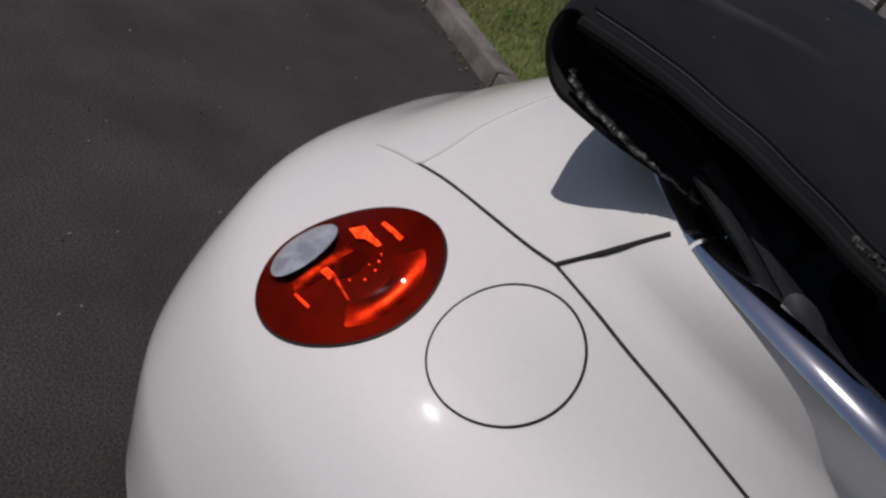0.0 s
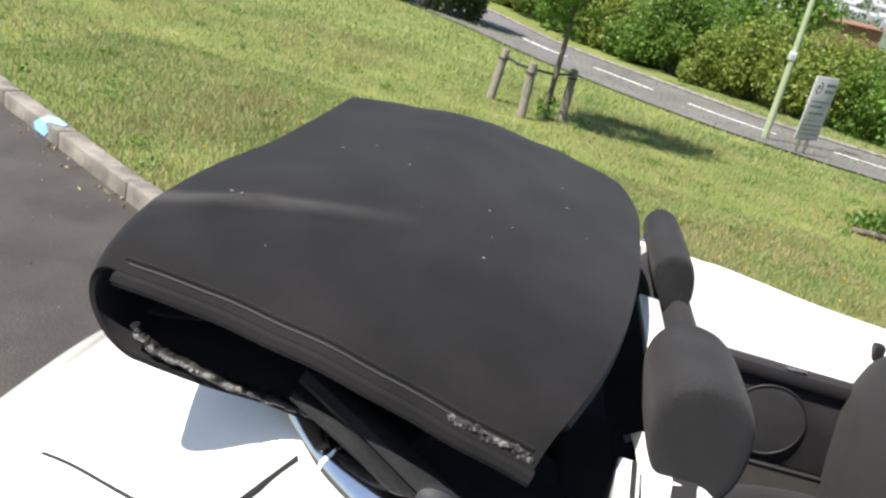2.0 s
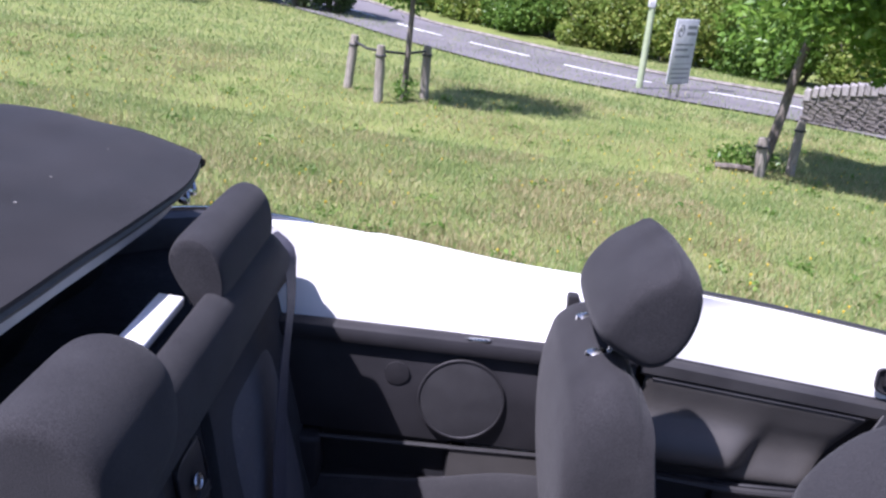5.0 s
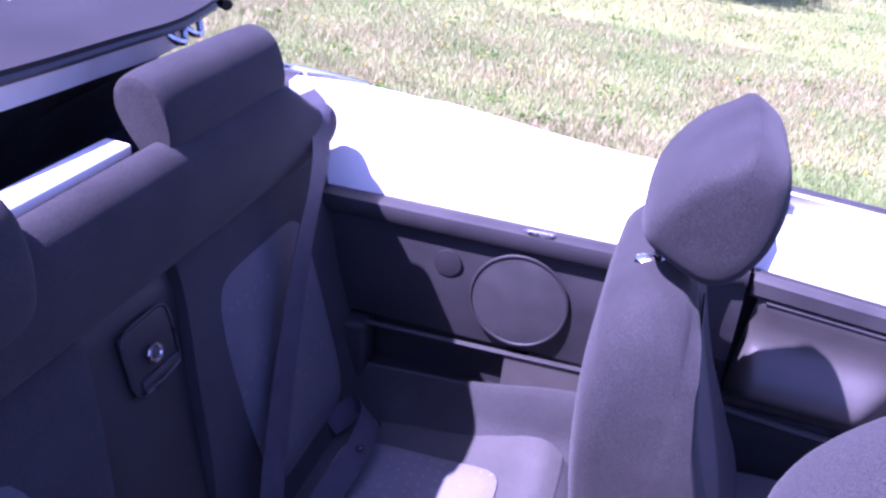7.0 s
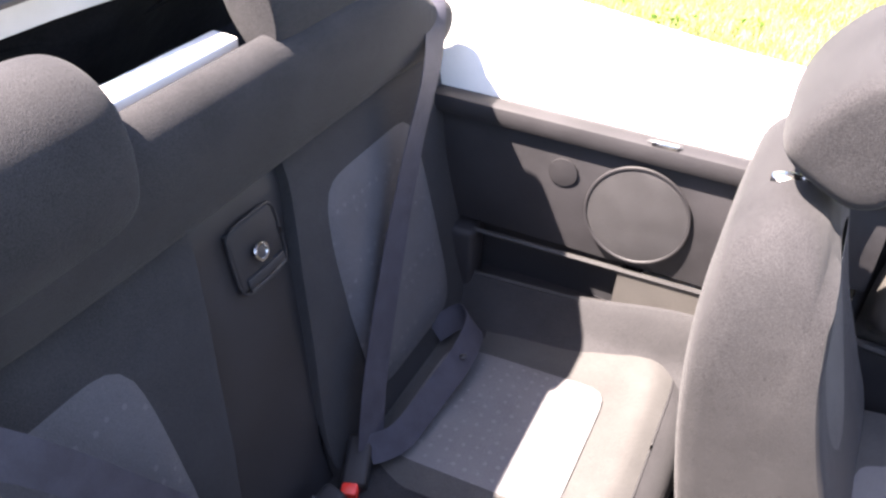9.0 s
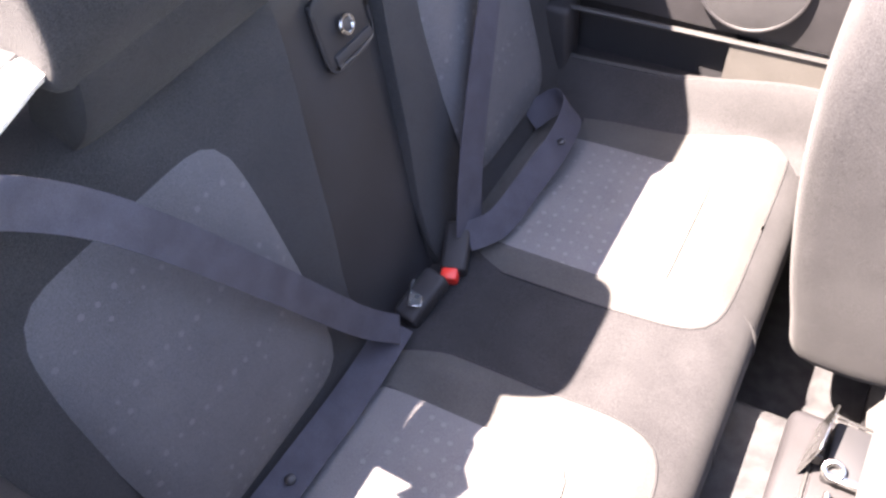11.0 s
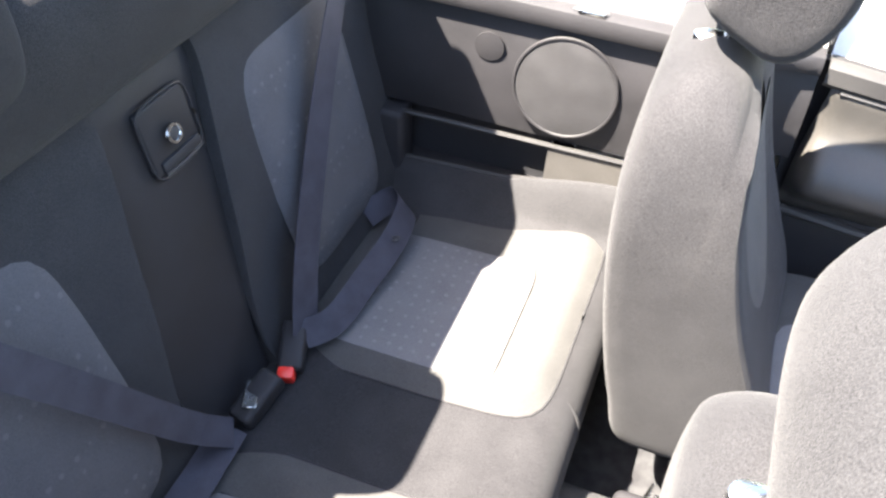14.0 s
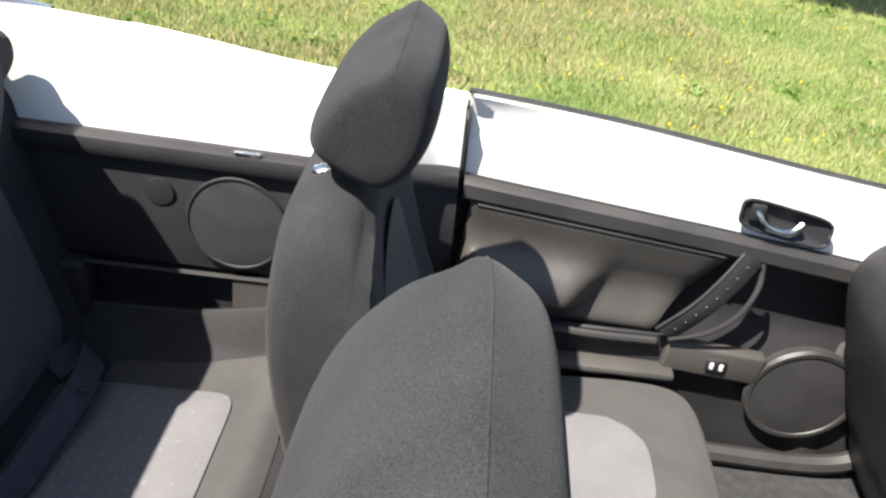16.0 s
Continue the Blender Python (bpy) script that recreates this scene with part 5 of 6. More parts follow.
def canvas(s, w):
    """One sheet: over the top from front (0) to rear (1), round the rear fold (to 2) and forward again below (to 3)."""
    if s <= 1:
        return hood_top(1 - s, w)
    x0, y, z0 = hood_top(0, w)
    drop = z0 - 1.136
    if s <= 2:
        t = (s - 1) * math.pi
        g = (1 - math.cos(t)) / 2
        wob = 0.004 * math.sin(7 * w + 3 * s) * math.sin(t)
        return (x0 - 0.038 * math.sin(t) + 0.045 * g + wob, y, z0 - drop * g)
    f = s - 2
    return (x0 + 0.045 + 0.21 * f, y * (1 - 0.02 * f), 1.136 - 0.020 * f ** 0.8 + 0.003 * math.sin(8 * f + 4 * w) * f)


CANVAS_S = list(np.linspace(0, 1, 40)) + list(np.linspace(1, 2, 22))[1:] + list(np.linspace(2, 3, 12))[1:]
top = part("soft_top", slab(canvas, CANVAS_S, list(np.linspace(-1, 1, 60)), -0.007), M_TOP, CAR, "folded black canvas soft top with worn edges", angle=60)


def mid_layer(k):
    def f_(f, w):
        y = w * (0.462 - 0.012 * k)
        x0 = hood_rear(y) + 0.010 + 0.012 * k
        z = hood_z(f, y) - 0.030 - 0.026 * k - 0.035 * f * k / 2 + 0.008 * math.sin(12 * f + 2.0 * k + 6 * w)
        return (x0 + min(0.56 - 0.03 * k, hood_front(y) - 0.09 - 0.02 * k - x0) * f, y * (1 - 0.06 * f), z)
    return f_


for k in range(3):
    part("inner_fold", slab(mid_layer(k), list(np.linspace(0, 1, 26)), list(np.linspace(-1, 1, 24)), 0.005), M_LINING, top, "creased dark inner lining")
for side in (-1, 1):
    E1 = [np.array(hood_top(f, side * 0.998)) + np.array((0, 0, -0.011)) for f in np.linspace(0.02, 1.0, 36)]
    part("edge_binding", tube(E1, 0.0105, 8, 0.9), M_TOP, top, "stitched black edge binding")
    E2 = [np.array(hood_top(f, side * 0.974)) for f in np.linspace(0.03, 0.98, 90)]
    part("edge_welt", tube(E2, 0.0026, 6), M_TOP, top)
    E3 = [np.array(hood_top(f, side * 0.984)) + np.array((0, 0, 0.0006 * (i % 2))) for i, f in enumerate(np.linspace(0.04, 0.97, 160))]
    part("stitch_line", tube(E3, 0.0012, 4), M_GAP, top)
    rr = np.random.default_rng(5)
    if side < 0:
        worn = [np.array(hood_top(f, -0.985)) + np.array((0, -0.001, -0.002)) for f in np.linspace(0.80, 0.985, 60)]
        part("frayed_binding", tube([p + rr.normal(0, 0.0022, 3) for p in worn], 0.0042, 7), M_WORN, top, "frayed, whitened binding")
    # crumpled clear-lining edge that shows in the fold mouth
    cr = spline([(0.222, side * 0.462, 1.168), (0.238, side * 0.468, 1.157), (0.275, side * 0.470, 1.147), (0.34, side * 0.470, 1.136), (0.41, side * 0.466, 1.128), (0.45, side * 0.462, 1.124)], 60)
    part("crumpled_edge", tube([p + rr.normal(0, 0.0014, 3) for p in cr], 0.0085, 8, 0.6), M_CRUMPLE, top, "crumpled grey lining edge")
    if side > 0:
        continue
    # roof linkage bars running down into the well
    part("linkage_bar", tube(spline([(0.432, side * 0.452, 1.168), (0.52, side * 0.485, 1.140), (0.62, side * 0.520, 1.100), (0.76, side * 0.545, 1.045), (0.9, side * 0.550, 0.97)], 30), 0.019, 8, 0.75), M_LINING, top, "black folding roof linkage bar")
    part("linkage_bar", tube(spline([(0.428, side * 0.485, 1.158), (0.52, side * 0.515, 1.128), (0.62, side * 0.548, 1.088), (0.78, side * 0.572, 1.03)], 30), 0.011, 8, 0.8), M_LINING, top, "black folding roof linkage bar")
    part("linkage_pivot", disc_shell((0.625, side * 0.552, 1.104), (1, 0, -0.4), (0, 0.4, 1), (0, side, 0.4), 0.035, 0.022, 0.008, 0.02, 20, 4), M_RUBBER, top)
# roof front bow under the canvas edge, with pale clips at its far end
def header(w, k):
    p = np.array(hood_top(0.985, w))
    dx, dz_ = ((-0.026, -0.012), (-0.026, -0.030), (-0.032, -0.056), (-0.048, -0.062))[int(k)]
    return p + np.array((dx, 0, dz_))


bow = part("front_bow", slab(header, list(np.linspace(-0.55, 0.74, 40)), range(4), 0.006), M_PALE, top, "pale grey roof header frame")
part("header_seal", tube([header(w, 0) + np.array((0.026, 0, -0.002)) for w in np.linspace(-0.88, 0.88, 40)], 0.010, 8, 0.8), M_RUBBER, top, "black rubber header seal")
for w in (0.60, 0.70):
    q = header(w, 1) + np.array((0.012, 0, 0.0))
    part("catch_hook", tube(spline([q + np.array((0.0, 0, 0.012)), q + np.array((0.012, 0.006, -0.004)), q + np.array((0.014, 0.026, -0.010)), q + np.array((0.006, 0.036, 0.006))], 12), 0.006, 7), M_STEEL, bow, "bent roof catch hook")
part("inner_curtain", slab(lambda f, w: (hood_front(w * 0.46) - 0.10 + 0.015 * math.sin(9 * w) - 0.10 * f, w * 0.46, 1.20 - 0.16 * f), list(np.linspace(0, 1, 8)), list(np.linspace(-1, 1, 30)), 0.006), M_LINING, top)
# pale specks of lint on the canvas
rr = np.random.default_rng(11)
for k in range(16):
    f, w = rr.uniform(0.08, 0.95), rr.uniform(-0.85, 0.85)
    p = np.array(hood_top(f, w)) + np.array((0, 0, 0.001))
    s = rr.uniform(0.0009, 0.0019)
    part("lint_speck", disc_shell(p, (1, 0, 0), (0, 1, 0), (0, 0, 1), s * 1.6, s, s * 0.6, 0.0005, 6, 2), M_SPECK, top)


# ---- ground, kerb and grass ----
def kerb_y(x):
    """Where the gutter runs."""
    if x < -0.9:
        return 2.20 - 0.70 * (x + 0.9)
    return 1.62 + 0.58 * math.exp(-(x + 0.9) / 0.83)


def fall(x, y):
    """The grass bank: falls to the front of the car and away from it."""
    return 0.1 - 0.05 * min(max(x + 2, 0), 14) - 0.03 * min(max(y - 3.3, 0), 22) * min(max((x + 12) / 12, 0), 1)


def ground_z(x, y):
    v = y - kerb_y(x)
    if v < 0.12:
        return -0.03
    w = min(max((v - 0.13) / 2.5, 0), 1)
    far = math.hypot(x, y)
    return 0.085 * (1 - w) + fall(x, y) * w - max(0.0, far - 60) * 0.06 * (1 if y > 0 else 0)


GX = [-900, -300, -120, -60, -35, -24] + list(np.arange(-18, 16, 0.6)) + [18, 22, 28, 40, 70, 150, 400, 900]
GV = [-900, -200, -40, -10, -1, 0.0, 0.119, 0.1201, 0.3, 0.6] + list(np.arange(1, 30, 0.6)) + [33, 37, 42, 50, 60, 80, 120, 200, 350, 600, 900]
gnd = part("ground", grid(lambda x, v: (x, kerb_y(max(x, -12)) + v, ground_z(max(min(x, 40), -12) if abs(x) > 60 else x, kerb_y(max(x, -12)) + v)), GX, GV), M_GROUND)
tagged(gnd, "mown grass bank with dry yellow patches, falling to a road", "grass", kind="structure")
AX = [-60, -30, -15] + list(np.arange(-9, 9, 0.6)) + [12, 20, 40]
asph = part("asphalt", grid(lambda x, v: (x, kerb_y(max(x, -12)) + v, 0.0), AX, [-60, -20, -8, -4, -2, -1, -0.3, -0.002]), M_ASPHALT)
tagged(asph, "dark coarse asphalt of a parking bay", "asphalt", kind="structure")

kerb = empty("kerb", (0, 0, 0), "weathered concrete kerb beside the asphalt", "kerb", kind="structure")
xs = [-9.0]
while xs[-1] < 6:
    slope = (kerb_y(xs[-1] + 0.01) - kerb_y(xs[-1])) / 0.01
    xs.append(xs[-1] + 0.915 / math.hypot(1, slope))
rk = random.Random(3)
for x0, x1 in zip(xs, xs[1:]):
    x1 -= 0.006
    p, q = Vector((x0, kerb_y(x0), 0)), Vector((x1, kerb_y(x1), 0))
    d = q - p
    bm = rbox((d.length, 0.125, 0.17), 0.012, 2)
    ob = part("kerbstone", bm, M_KERB, kerb)
    n = Vector((-d.y, d.x, 0)).normalized()
    ob.matrix_local = Matrix.Translation((p + q) / 2 + n * 0.0625 + Vector((0, 0, 0.018 + rk.uniform(-0.004, 0.004)))) @ Matrix.Rotation(math.atan2(d.y, d.x), 4, "Z")


def mark_on_kerb():
    """A splash of light blue paint across the kerb's top and face."""
    x = -2.44
    s = (kerb_y(x + 0.01) - kerb_y(x)) / 0.01
    t = Vector((1, s, 0)).normalized()
    n = Vector((-t.y, t.x, 0))
    base = Vector((x, kerb_y(x), 0))
    def f(u, v):
        prof = [(-0.004, 0.006), (-0.004, 0.05), (-0.003, 0.098), (0.012, 0.108), (0.06, 0.1085), (0.10, 0.1085)]
        o, z = prof[int(v)]
        w = (0.075 + 0.045 * math.sin(v * 1.9)) * u + 0.10 * (v / 5 - 0.5)
        return base + t * w + n * o + Vector((0, 0, z))
    ob = part("paint_mark", slab(f, (-1, -0.5, 0, 0.5, 1), range(6), 0.002), M_BLUE)
    tagged(ob, "light blue paint splash on the kerb", "paint mark")


mark_on_kerb()
rng = np.random.default_rng(7)


def blades(n, xr, yr, h, w, seed, keep=None):
    r = np.random.default_rng(seed)
    x, y = r.uniform(*xr, n), r.uniform(*yr, n)
    kz = np.array([kerb_y(a) for a in x])
    ok = y > kz + 0.14
    if keep is not None:
        ok &= keep(x, y, r)
    x, y = x[ok], y[ok]
    z = np.array([ground_z(a, b) for a, b in zip(x, y)])
    m = len(x)
    a = r.uniform(0, 2 * math.pi, m)
    hh = h * r.uniform(0.5, 1.4, m)
    lean = r.normal(0, 0.45, (m, 2)) * hh[:, None]
    ww = w * r.uniform(0.6, 1.3, m)
    dx, dy = np.cos(a) * ww, np.sin(a) * ww
    v0 = np.stack([x - dx, y - dy, z - 0.01], 1)
    v1 = np.stack([x + dx, y + dy, z - 0.01], 1)
    v2 = np.stack([x + lean[:, 0], y + lean[:, 1], z + hh], 1)
    return np.stack([v0, v1, v2], 1).reshape(-1, 3), np.arange(3 * m).reshape(-1, 3)


def stuff(name, geo, material, label, category):
    ob = new(name, quick_mesh(name, *geo))
    ob.data.materials.append(material)
    return tagged(ob, label, category, kind="stuff")


def patchy(lo):
    def f(x, y, r):
        v = np.array([noise.noise(Vector((a * 0.55, b * 0.55, 3.0))) for a, b in zip(x, y)])
        return v + r.normal(0, 0.18, len(x)) > lo
    return f


stuff("grass", blades(150000, (-9, 9), (1.7, 13.0), 0.042, 0.0045, 1), M_GRASS, "short green mown grass", "grass")
stuff("grass", blades(170000, (-4, 7), (1.7, 7.0), 0.036, 0.0040, 12), M_GRASS, "short dense green grass beside the kerb", "grass")
stuff("grass", blades(60000, (-16, 12), (11, 24), 0.07, 0.010, 2), M_GRASS, "short green mown grass further off", "grass")
stuff("dry_grass", blades(90000, (-7, 8), (2.2, 12.0), 0.05, 0.005, 3, patchy(0.02)), M_STRAW, "straw-coloured dry grass patches", "dry grass")


def dry_belt(x, y, r):
    v = np.array([noise.noise(Vector((a * 1.3, b * 1.3, 9.0))) for a, b in zip(x, y)])
    return v + r.normal(0, 0.20, len(x)) - 0.30 * np.abs((y - 4.6 - 0.25 * x) / 1.6) > -0.10


stuff("dry_grass", blades(65000, (-2.5, 3.5), (2.6, 7.0), 0.044, 0.0046, 31, dry_belt), M_STRAW, "brownish dry grass in a belt behind the kerb", "dry grass")


def tufts(n, seed):
    """Small broad-leaved weeds scattered through the turf."""
    r = np.random.default_rng(seed)
    V, F = [], []
    for _ in range(n):
        x, y = r.uniform(-6, 8), r.uniform(2.6, 11.5)
        if y < kerb_y(x) + 0.3:
            continue
        z = ground_z(x, y)
        v, f = leaf_cloud(r, 26, (x, y, z + 0.035), (0.10, 0.10, 0.04), 0.035)
        F.append(f + sum(len(k) for k in V))
        V.append(v)
    return np.concatenate(V), np.concatenate(F)


stuff("weeds", tufts(170, 21), M_LEAF, "dark green broad-leaved weeds in the grass", "weeds")
fl = []
ff = []
r9 = np.random.default_rng(31)
for k in range(420):
    x, y = r9.uniform(-5, 7.5), r9.uniform(2.6, 10.5)
    if y < kerb_y(x) + 0.3:
        continue
    z = ground_z(x, y) + 0.06
    s = r9.uniform(0.005, 0.010)
    b = len(fl)
    for a in range(6):
        fl.append((x + s * math.cos(a * 1.047), y + s * math.sin(a * 1.047), z + 0.3 * s * (a % 2)))
    fl.append((x, y, z - 0.02))
    ff += [(b + a, b + (a + 1) % 6, b + 6) for a in range(6)]
stuff("dandelions", (fl, ff), M_FLOWER, "tiny yellow flower heads in the grass", "flowers")
lv, lf = [], []
for k in range(90):
    x = r9.uniform(-4.5, -0.3)
    y = kerb_y(x) - abs(r9.normal(0, 0.07)) - 0.01
    v, f = leaf_cloud(r9, 1, (x, y, 0.012), (0.004, 0.004, 0.004), 0.028)
    lf.append(f + 4 * len(lv))
    lv.append(v)
stuff("leaf_litter", (np.concatenate(lv), np.concatenate(lf)), M_STRAW, "dry brown leaf litter in the gutter", "leaf litter")
pv, pf = [], []
for k in range(900):
    x, y = r9.uniform(-6, 1.5), r9.uniform(-3, 4)
    if y > kerb_y(x) - 0.02:
        continue
    v, f = leaf_cloud(r9, 1, (x, y, 0.004), (0.001, 0.001, 0.001), 0.012)
    pf.append(f + 4 * len(pv))
    pv.append(v)
stuff("grit", (np.concatenate(pv), np.concatenate(pf)), M_KERB, "pale grit scattered on asphalt", "grit")


# ---- road beyond the bank ----
ROAD = [(30, 2), (20, 7.5), (13, 12.0), (8.4, 15.4), (4.54, 16.6), (1.93, 19.3), (-0.8, 22.6), (-6, 29.5), (-14.6, 41.4), (-24.9, 60.2), (-48, 98)]


def road_frame():
    P = spline([(a, b, 0) for a, b in ROAD], 90)
    T = np.gradient(P, axis=0)
    T /= np.linalg.norm(T, axis=1, keepdims=True)
    return P, np.stack([-T[:, 1], T[:, 0], 0 * T[:, 0]], 1)


RP, RN = road_frame()
road = part("road", grid(lambda i, w: tuple(RP[int(i)] + RN[int(i)] * w + np.array((0, 0, ground_z(*(RP[int(i)] + RN[int(i)] * w)[:2]) + 0.035))), range(90), (-2.5, -2.4, 0, 2.4, 2.5)), M_ROAD)
tagged(road, "grey tarmac road with white dashed centre line", "road", kind="structure")
lines = empty("road_marking", (0, 0, 0), "white dashed centre line on the road", "road marking", kind="structure")
fine = spline([tuple(p) for p in RP], 900)
s_at = np.concatenate([[0], np.cumsum(np.linalg.norm(np.diff(fine, axis=0), axis=1))])
start = 9.0
while start < 95:
    i0, i1 = np.searchsorted(s_at, start), np.searchsorted(s_at, start + 2.2)
    pts = fine[i0:i1]
    if len(pts) > 3:
        tt = np.gradient(pts, axis=0)
        tt /= np.linalg.norm(tt, axis=1, keepdims=True)
        nn = np.stack([-tt[:, 1], tt[:, 0], 0 * tt[:, 0]], 1)
        part("dash", grid(lambda i, w: tuple(pts[int(i)] + nn[int(i)] * w + np.array((0, 0, ground_z(*pts[int(i)][:2]) + 0.045))), range(len(pts)), (-0.06, 0.06)), M_LINE, lines)
    start += 3.3
far_kerb = part("verge_kerb", tube([tuple(RP[i] - RN[i] * 2.55 + np.array((0, 0, ground_z(*(RP[i] - RN[i] * 2.55)[:2]) + 0.06))) for i in range(4, 80)], 0.055, 6), M_KERB)
tagged(far_kerb, "pale kerb on the far side of the road", "kerb", kind="structure")


# ---- trees, stakes, lamp, sign ----
def trunk_geo(points, r0, r1):
    P = spline(points, 18)
    return tube(P, 1.0, 9, taper=np.linspace(r0, r1, 18))


def tree(name, foot, points, r0, crown, count, size, material, label, lumps=26, seed=1, limbs=7, droop=0.0):
    x, y = foot
    z = ground_z(x, y)
    t = empty(name, (x, y, z - 0.02), label, "tree")
    tr = part("trunk", trunk_geo(points, r0, r0 * 0.45), M_BARK, t, "grey-brown bark")
    r = np.random.default_rng(seed)
    c, rad = crown
    for k in range(limbs):
        a = 2 * math.pi * k / limbs + r.uniform(-0.3, 0.3)
        f = r.uniform(0.55, 0.95)
        p0 = np.array(points[-1]) * f + np.array(points[0]) * (1 - f)
        p1 = np.array(c) + np.array((math.cos(a) * rad[0] * 0.7, math.sin(a) * rad[1] * 0.7, r.uniform(-0.3, 0.6) * rad[2]))
        m = (p0 + p1) / 2 + np.array((0, 0, 0.12 * rad[2]))
        part("limb", tube(spline([p0, m, p1], 10), 1.0, 6, taper=np.linspace(r0 * 0.45, 0.006, 10)), M_BARK, t)
    v, f = leaf_cloud(r, count, c, rad, size, lumps=lumps, droop=droop)
    ob = part("crown", quick_mesh("crown", v, f), material, t, smooth=False)
    return t


def stake(x, y, h, lean=(0, 0), r=0.058, label="weathered round wooden tree stake", chip=False):
    z = ground_z(x, y)
    s = empty("tree_stake", (x, y, z - 0.05), label, "stake", group="stakes round the young trees")
    n = 8
    prof = np.ones(n)
    prof[-1] = 0.8
    P = [(lean[0] * k / (n - 1), lean[1] * k / (n - 1), (h + 0.05) * k / (n - 1)) for k in range(n)]
    part("post", tube(P, r, 12, taper=prof * (1 + 0.04 * np.sin(np.arange(n) * 2.1))), M_STAKE, s)
    part("rubber_band", ring((lean[0] * 0.88, lean[1] * 0.88, h * 0.9), (1, 0, 0), (0, 1, 0), (0, 0, 1), r * 1.08, r * 1.08, 0.012, 20), M_TIE, s)
    return s


YT = (0.50, 9.30)
tree("young_tree", YT, [(0, 0, 0), (0.03, 0.0, 0.9), (0.05, 0.02, 1.9), (0.1, 0.05, 3.2)], 0.042, ((0.12, 0.05, 2.75), (1.0, 1.0, 1.45)), 7000, 0.085, M_LEAF, "young staked tree with a dense dark green crown", 34, 4, droop=0.35)
for sx, sy, lx in ((0.23, 8.86, 0.0), (-0.26, 9.63, 0.07), (0.74, 9.70, 0.0)):
    stake(sx, sy, 0.68, (lx, 0.0))
for a, b in (((0.23, 8.86), (-0.20, 9.63)), ((0.23, 8.86), (0.74, 9.70)), ):
    za, zb = ground_z(*a) + 0.61, ground_z(*b) + 0.61
    tie = part("tree_tie", tube([(a[0], a[1], za), ((a[0] + b[0]) / 2, (a[1] + b[1]) / 2, (za + zb) / 2 - 0.03), (b[0], b[1], zb)], 0.017, 7), M_TIE)
    tagged(tie, "black rubber tie strung between stakes", "tree tie")

tree("leaning_tree", (4.62, 8.0), [(0, 0, 0), (0.10, 0.02, 0.5), (0.17, 0.0, 1.2), (0.30, 0.0, 1.9), (0.45, 0.1, 2.8)], 0.065, ((0.75, -0.55, 2.25), (1.75, 1.75, 1.10)), 17000, 0.10, M_LEAF_B, "leaning young oak with bright green leaves", 36, 9, 9)
stake(4.50, 7.62, 0.42, (-0.05, 0.0), 0.055, "short split pale tree stake")
stake(4.95, 7.95, 0.62, (0.0, 0.0), 0.05)
log = part("fallen_branch", tube(spline([(4.05, 7.75, ground_z(4.05, 7.75) + 0.03), (4.25, 7.72, ground_z(4.25, 7.72) + 0.05), (4.45, 7.75, ground_z(4.45, 7.75) + 0.04)], 8), 0.035, 8), M_BARK)
tagged(log, "short broken branch lying in the grass", "branch")
stuff("weeds", leaf_cloud(rng, 500, (4.45, 8.05, ground_z(4.45, 8.05) + 0.12), (0.42, 0.25, 0.16), 0.06), M_LEAF, "weeds at the foot of the stakes", "weeds")
stuff("weeds", leaf_cloud(rng, 260, (0.52, 9.3, ground_z(0.5, 9.3) + 0.14), (0.16, 0.16, 0.20), 0.05), M_LEAF, "weeds at the foot of the stakes", "weeds")

for fx, fy, sd in ((-9.81, 18.7, 14), (-11.7, 20.7, 15)):
    tree("young_tree", (fx, fy), [(0, 0, 0), (0, 0, 2), (0.05, 0, 4), (0.1, 0, 5.5)], 0.11, ((0.1, 0, 5.2), (1.9, 1.9, 1.9)), 5000, 0.16, M_LEAF, "slim roadside tree with a green crown", 26, sd)


def shrub(name, x, y, rx, ry, h, count, size, material, label, seed, lumps=46):
    z = ground_z(x, y)
    s = empty(name, (x, y, z - 0.03), label, "bush")
    r = np.random.default_rng(seed)
    for k in range(6):
        a = k * 1.05
        part("stem", tube(spline([(0.15 * math.cos(a), 0.15 * math.sin(a), 0), (rx * 0.3 * math.cos(a), ry * 0.3 * math.sin(a), h * 0.35), (rx * 0.55 * math.cos(a), ry * 0.55 * math.sin(a), h * 0.75)], 8), 1.0, 5, taper=np.linspace(0.05, 0.012, 8)), M_BARK, s)
    v, f = leaf_cloud(r, count, (0, 0, h * 0.50), (rx, ry, h * 0.60), size, lumps=lumps)
    ok = v[:, 2].reshape(-1, 4).min(1) > 0.0
    v = v.reshape(-1, 4, 3)[ok].reshape(-1, 3)
    part("crown", quick_mesh("crown", v, np.arange(len(v)).reshape(-1, 4)), material, s, smooth=False)
    return s


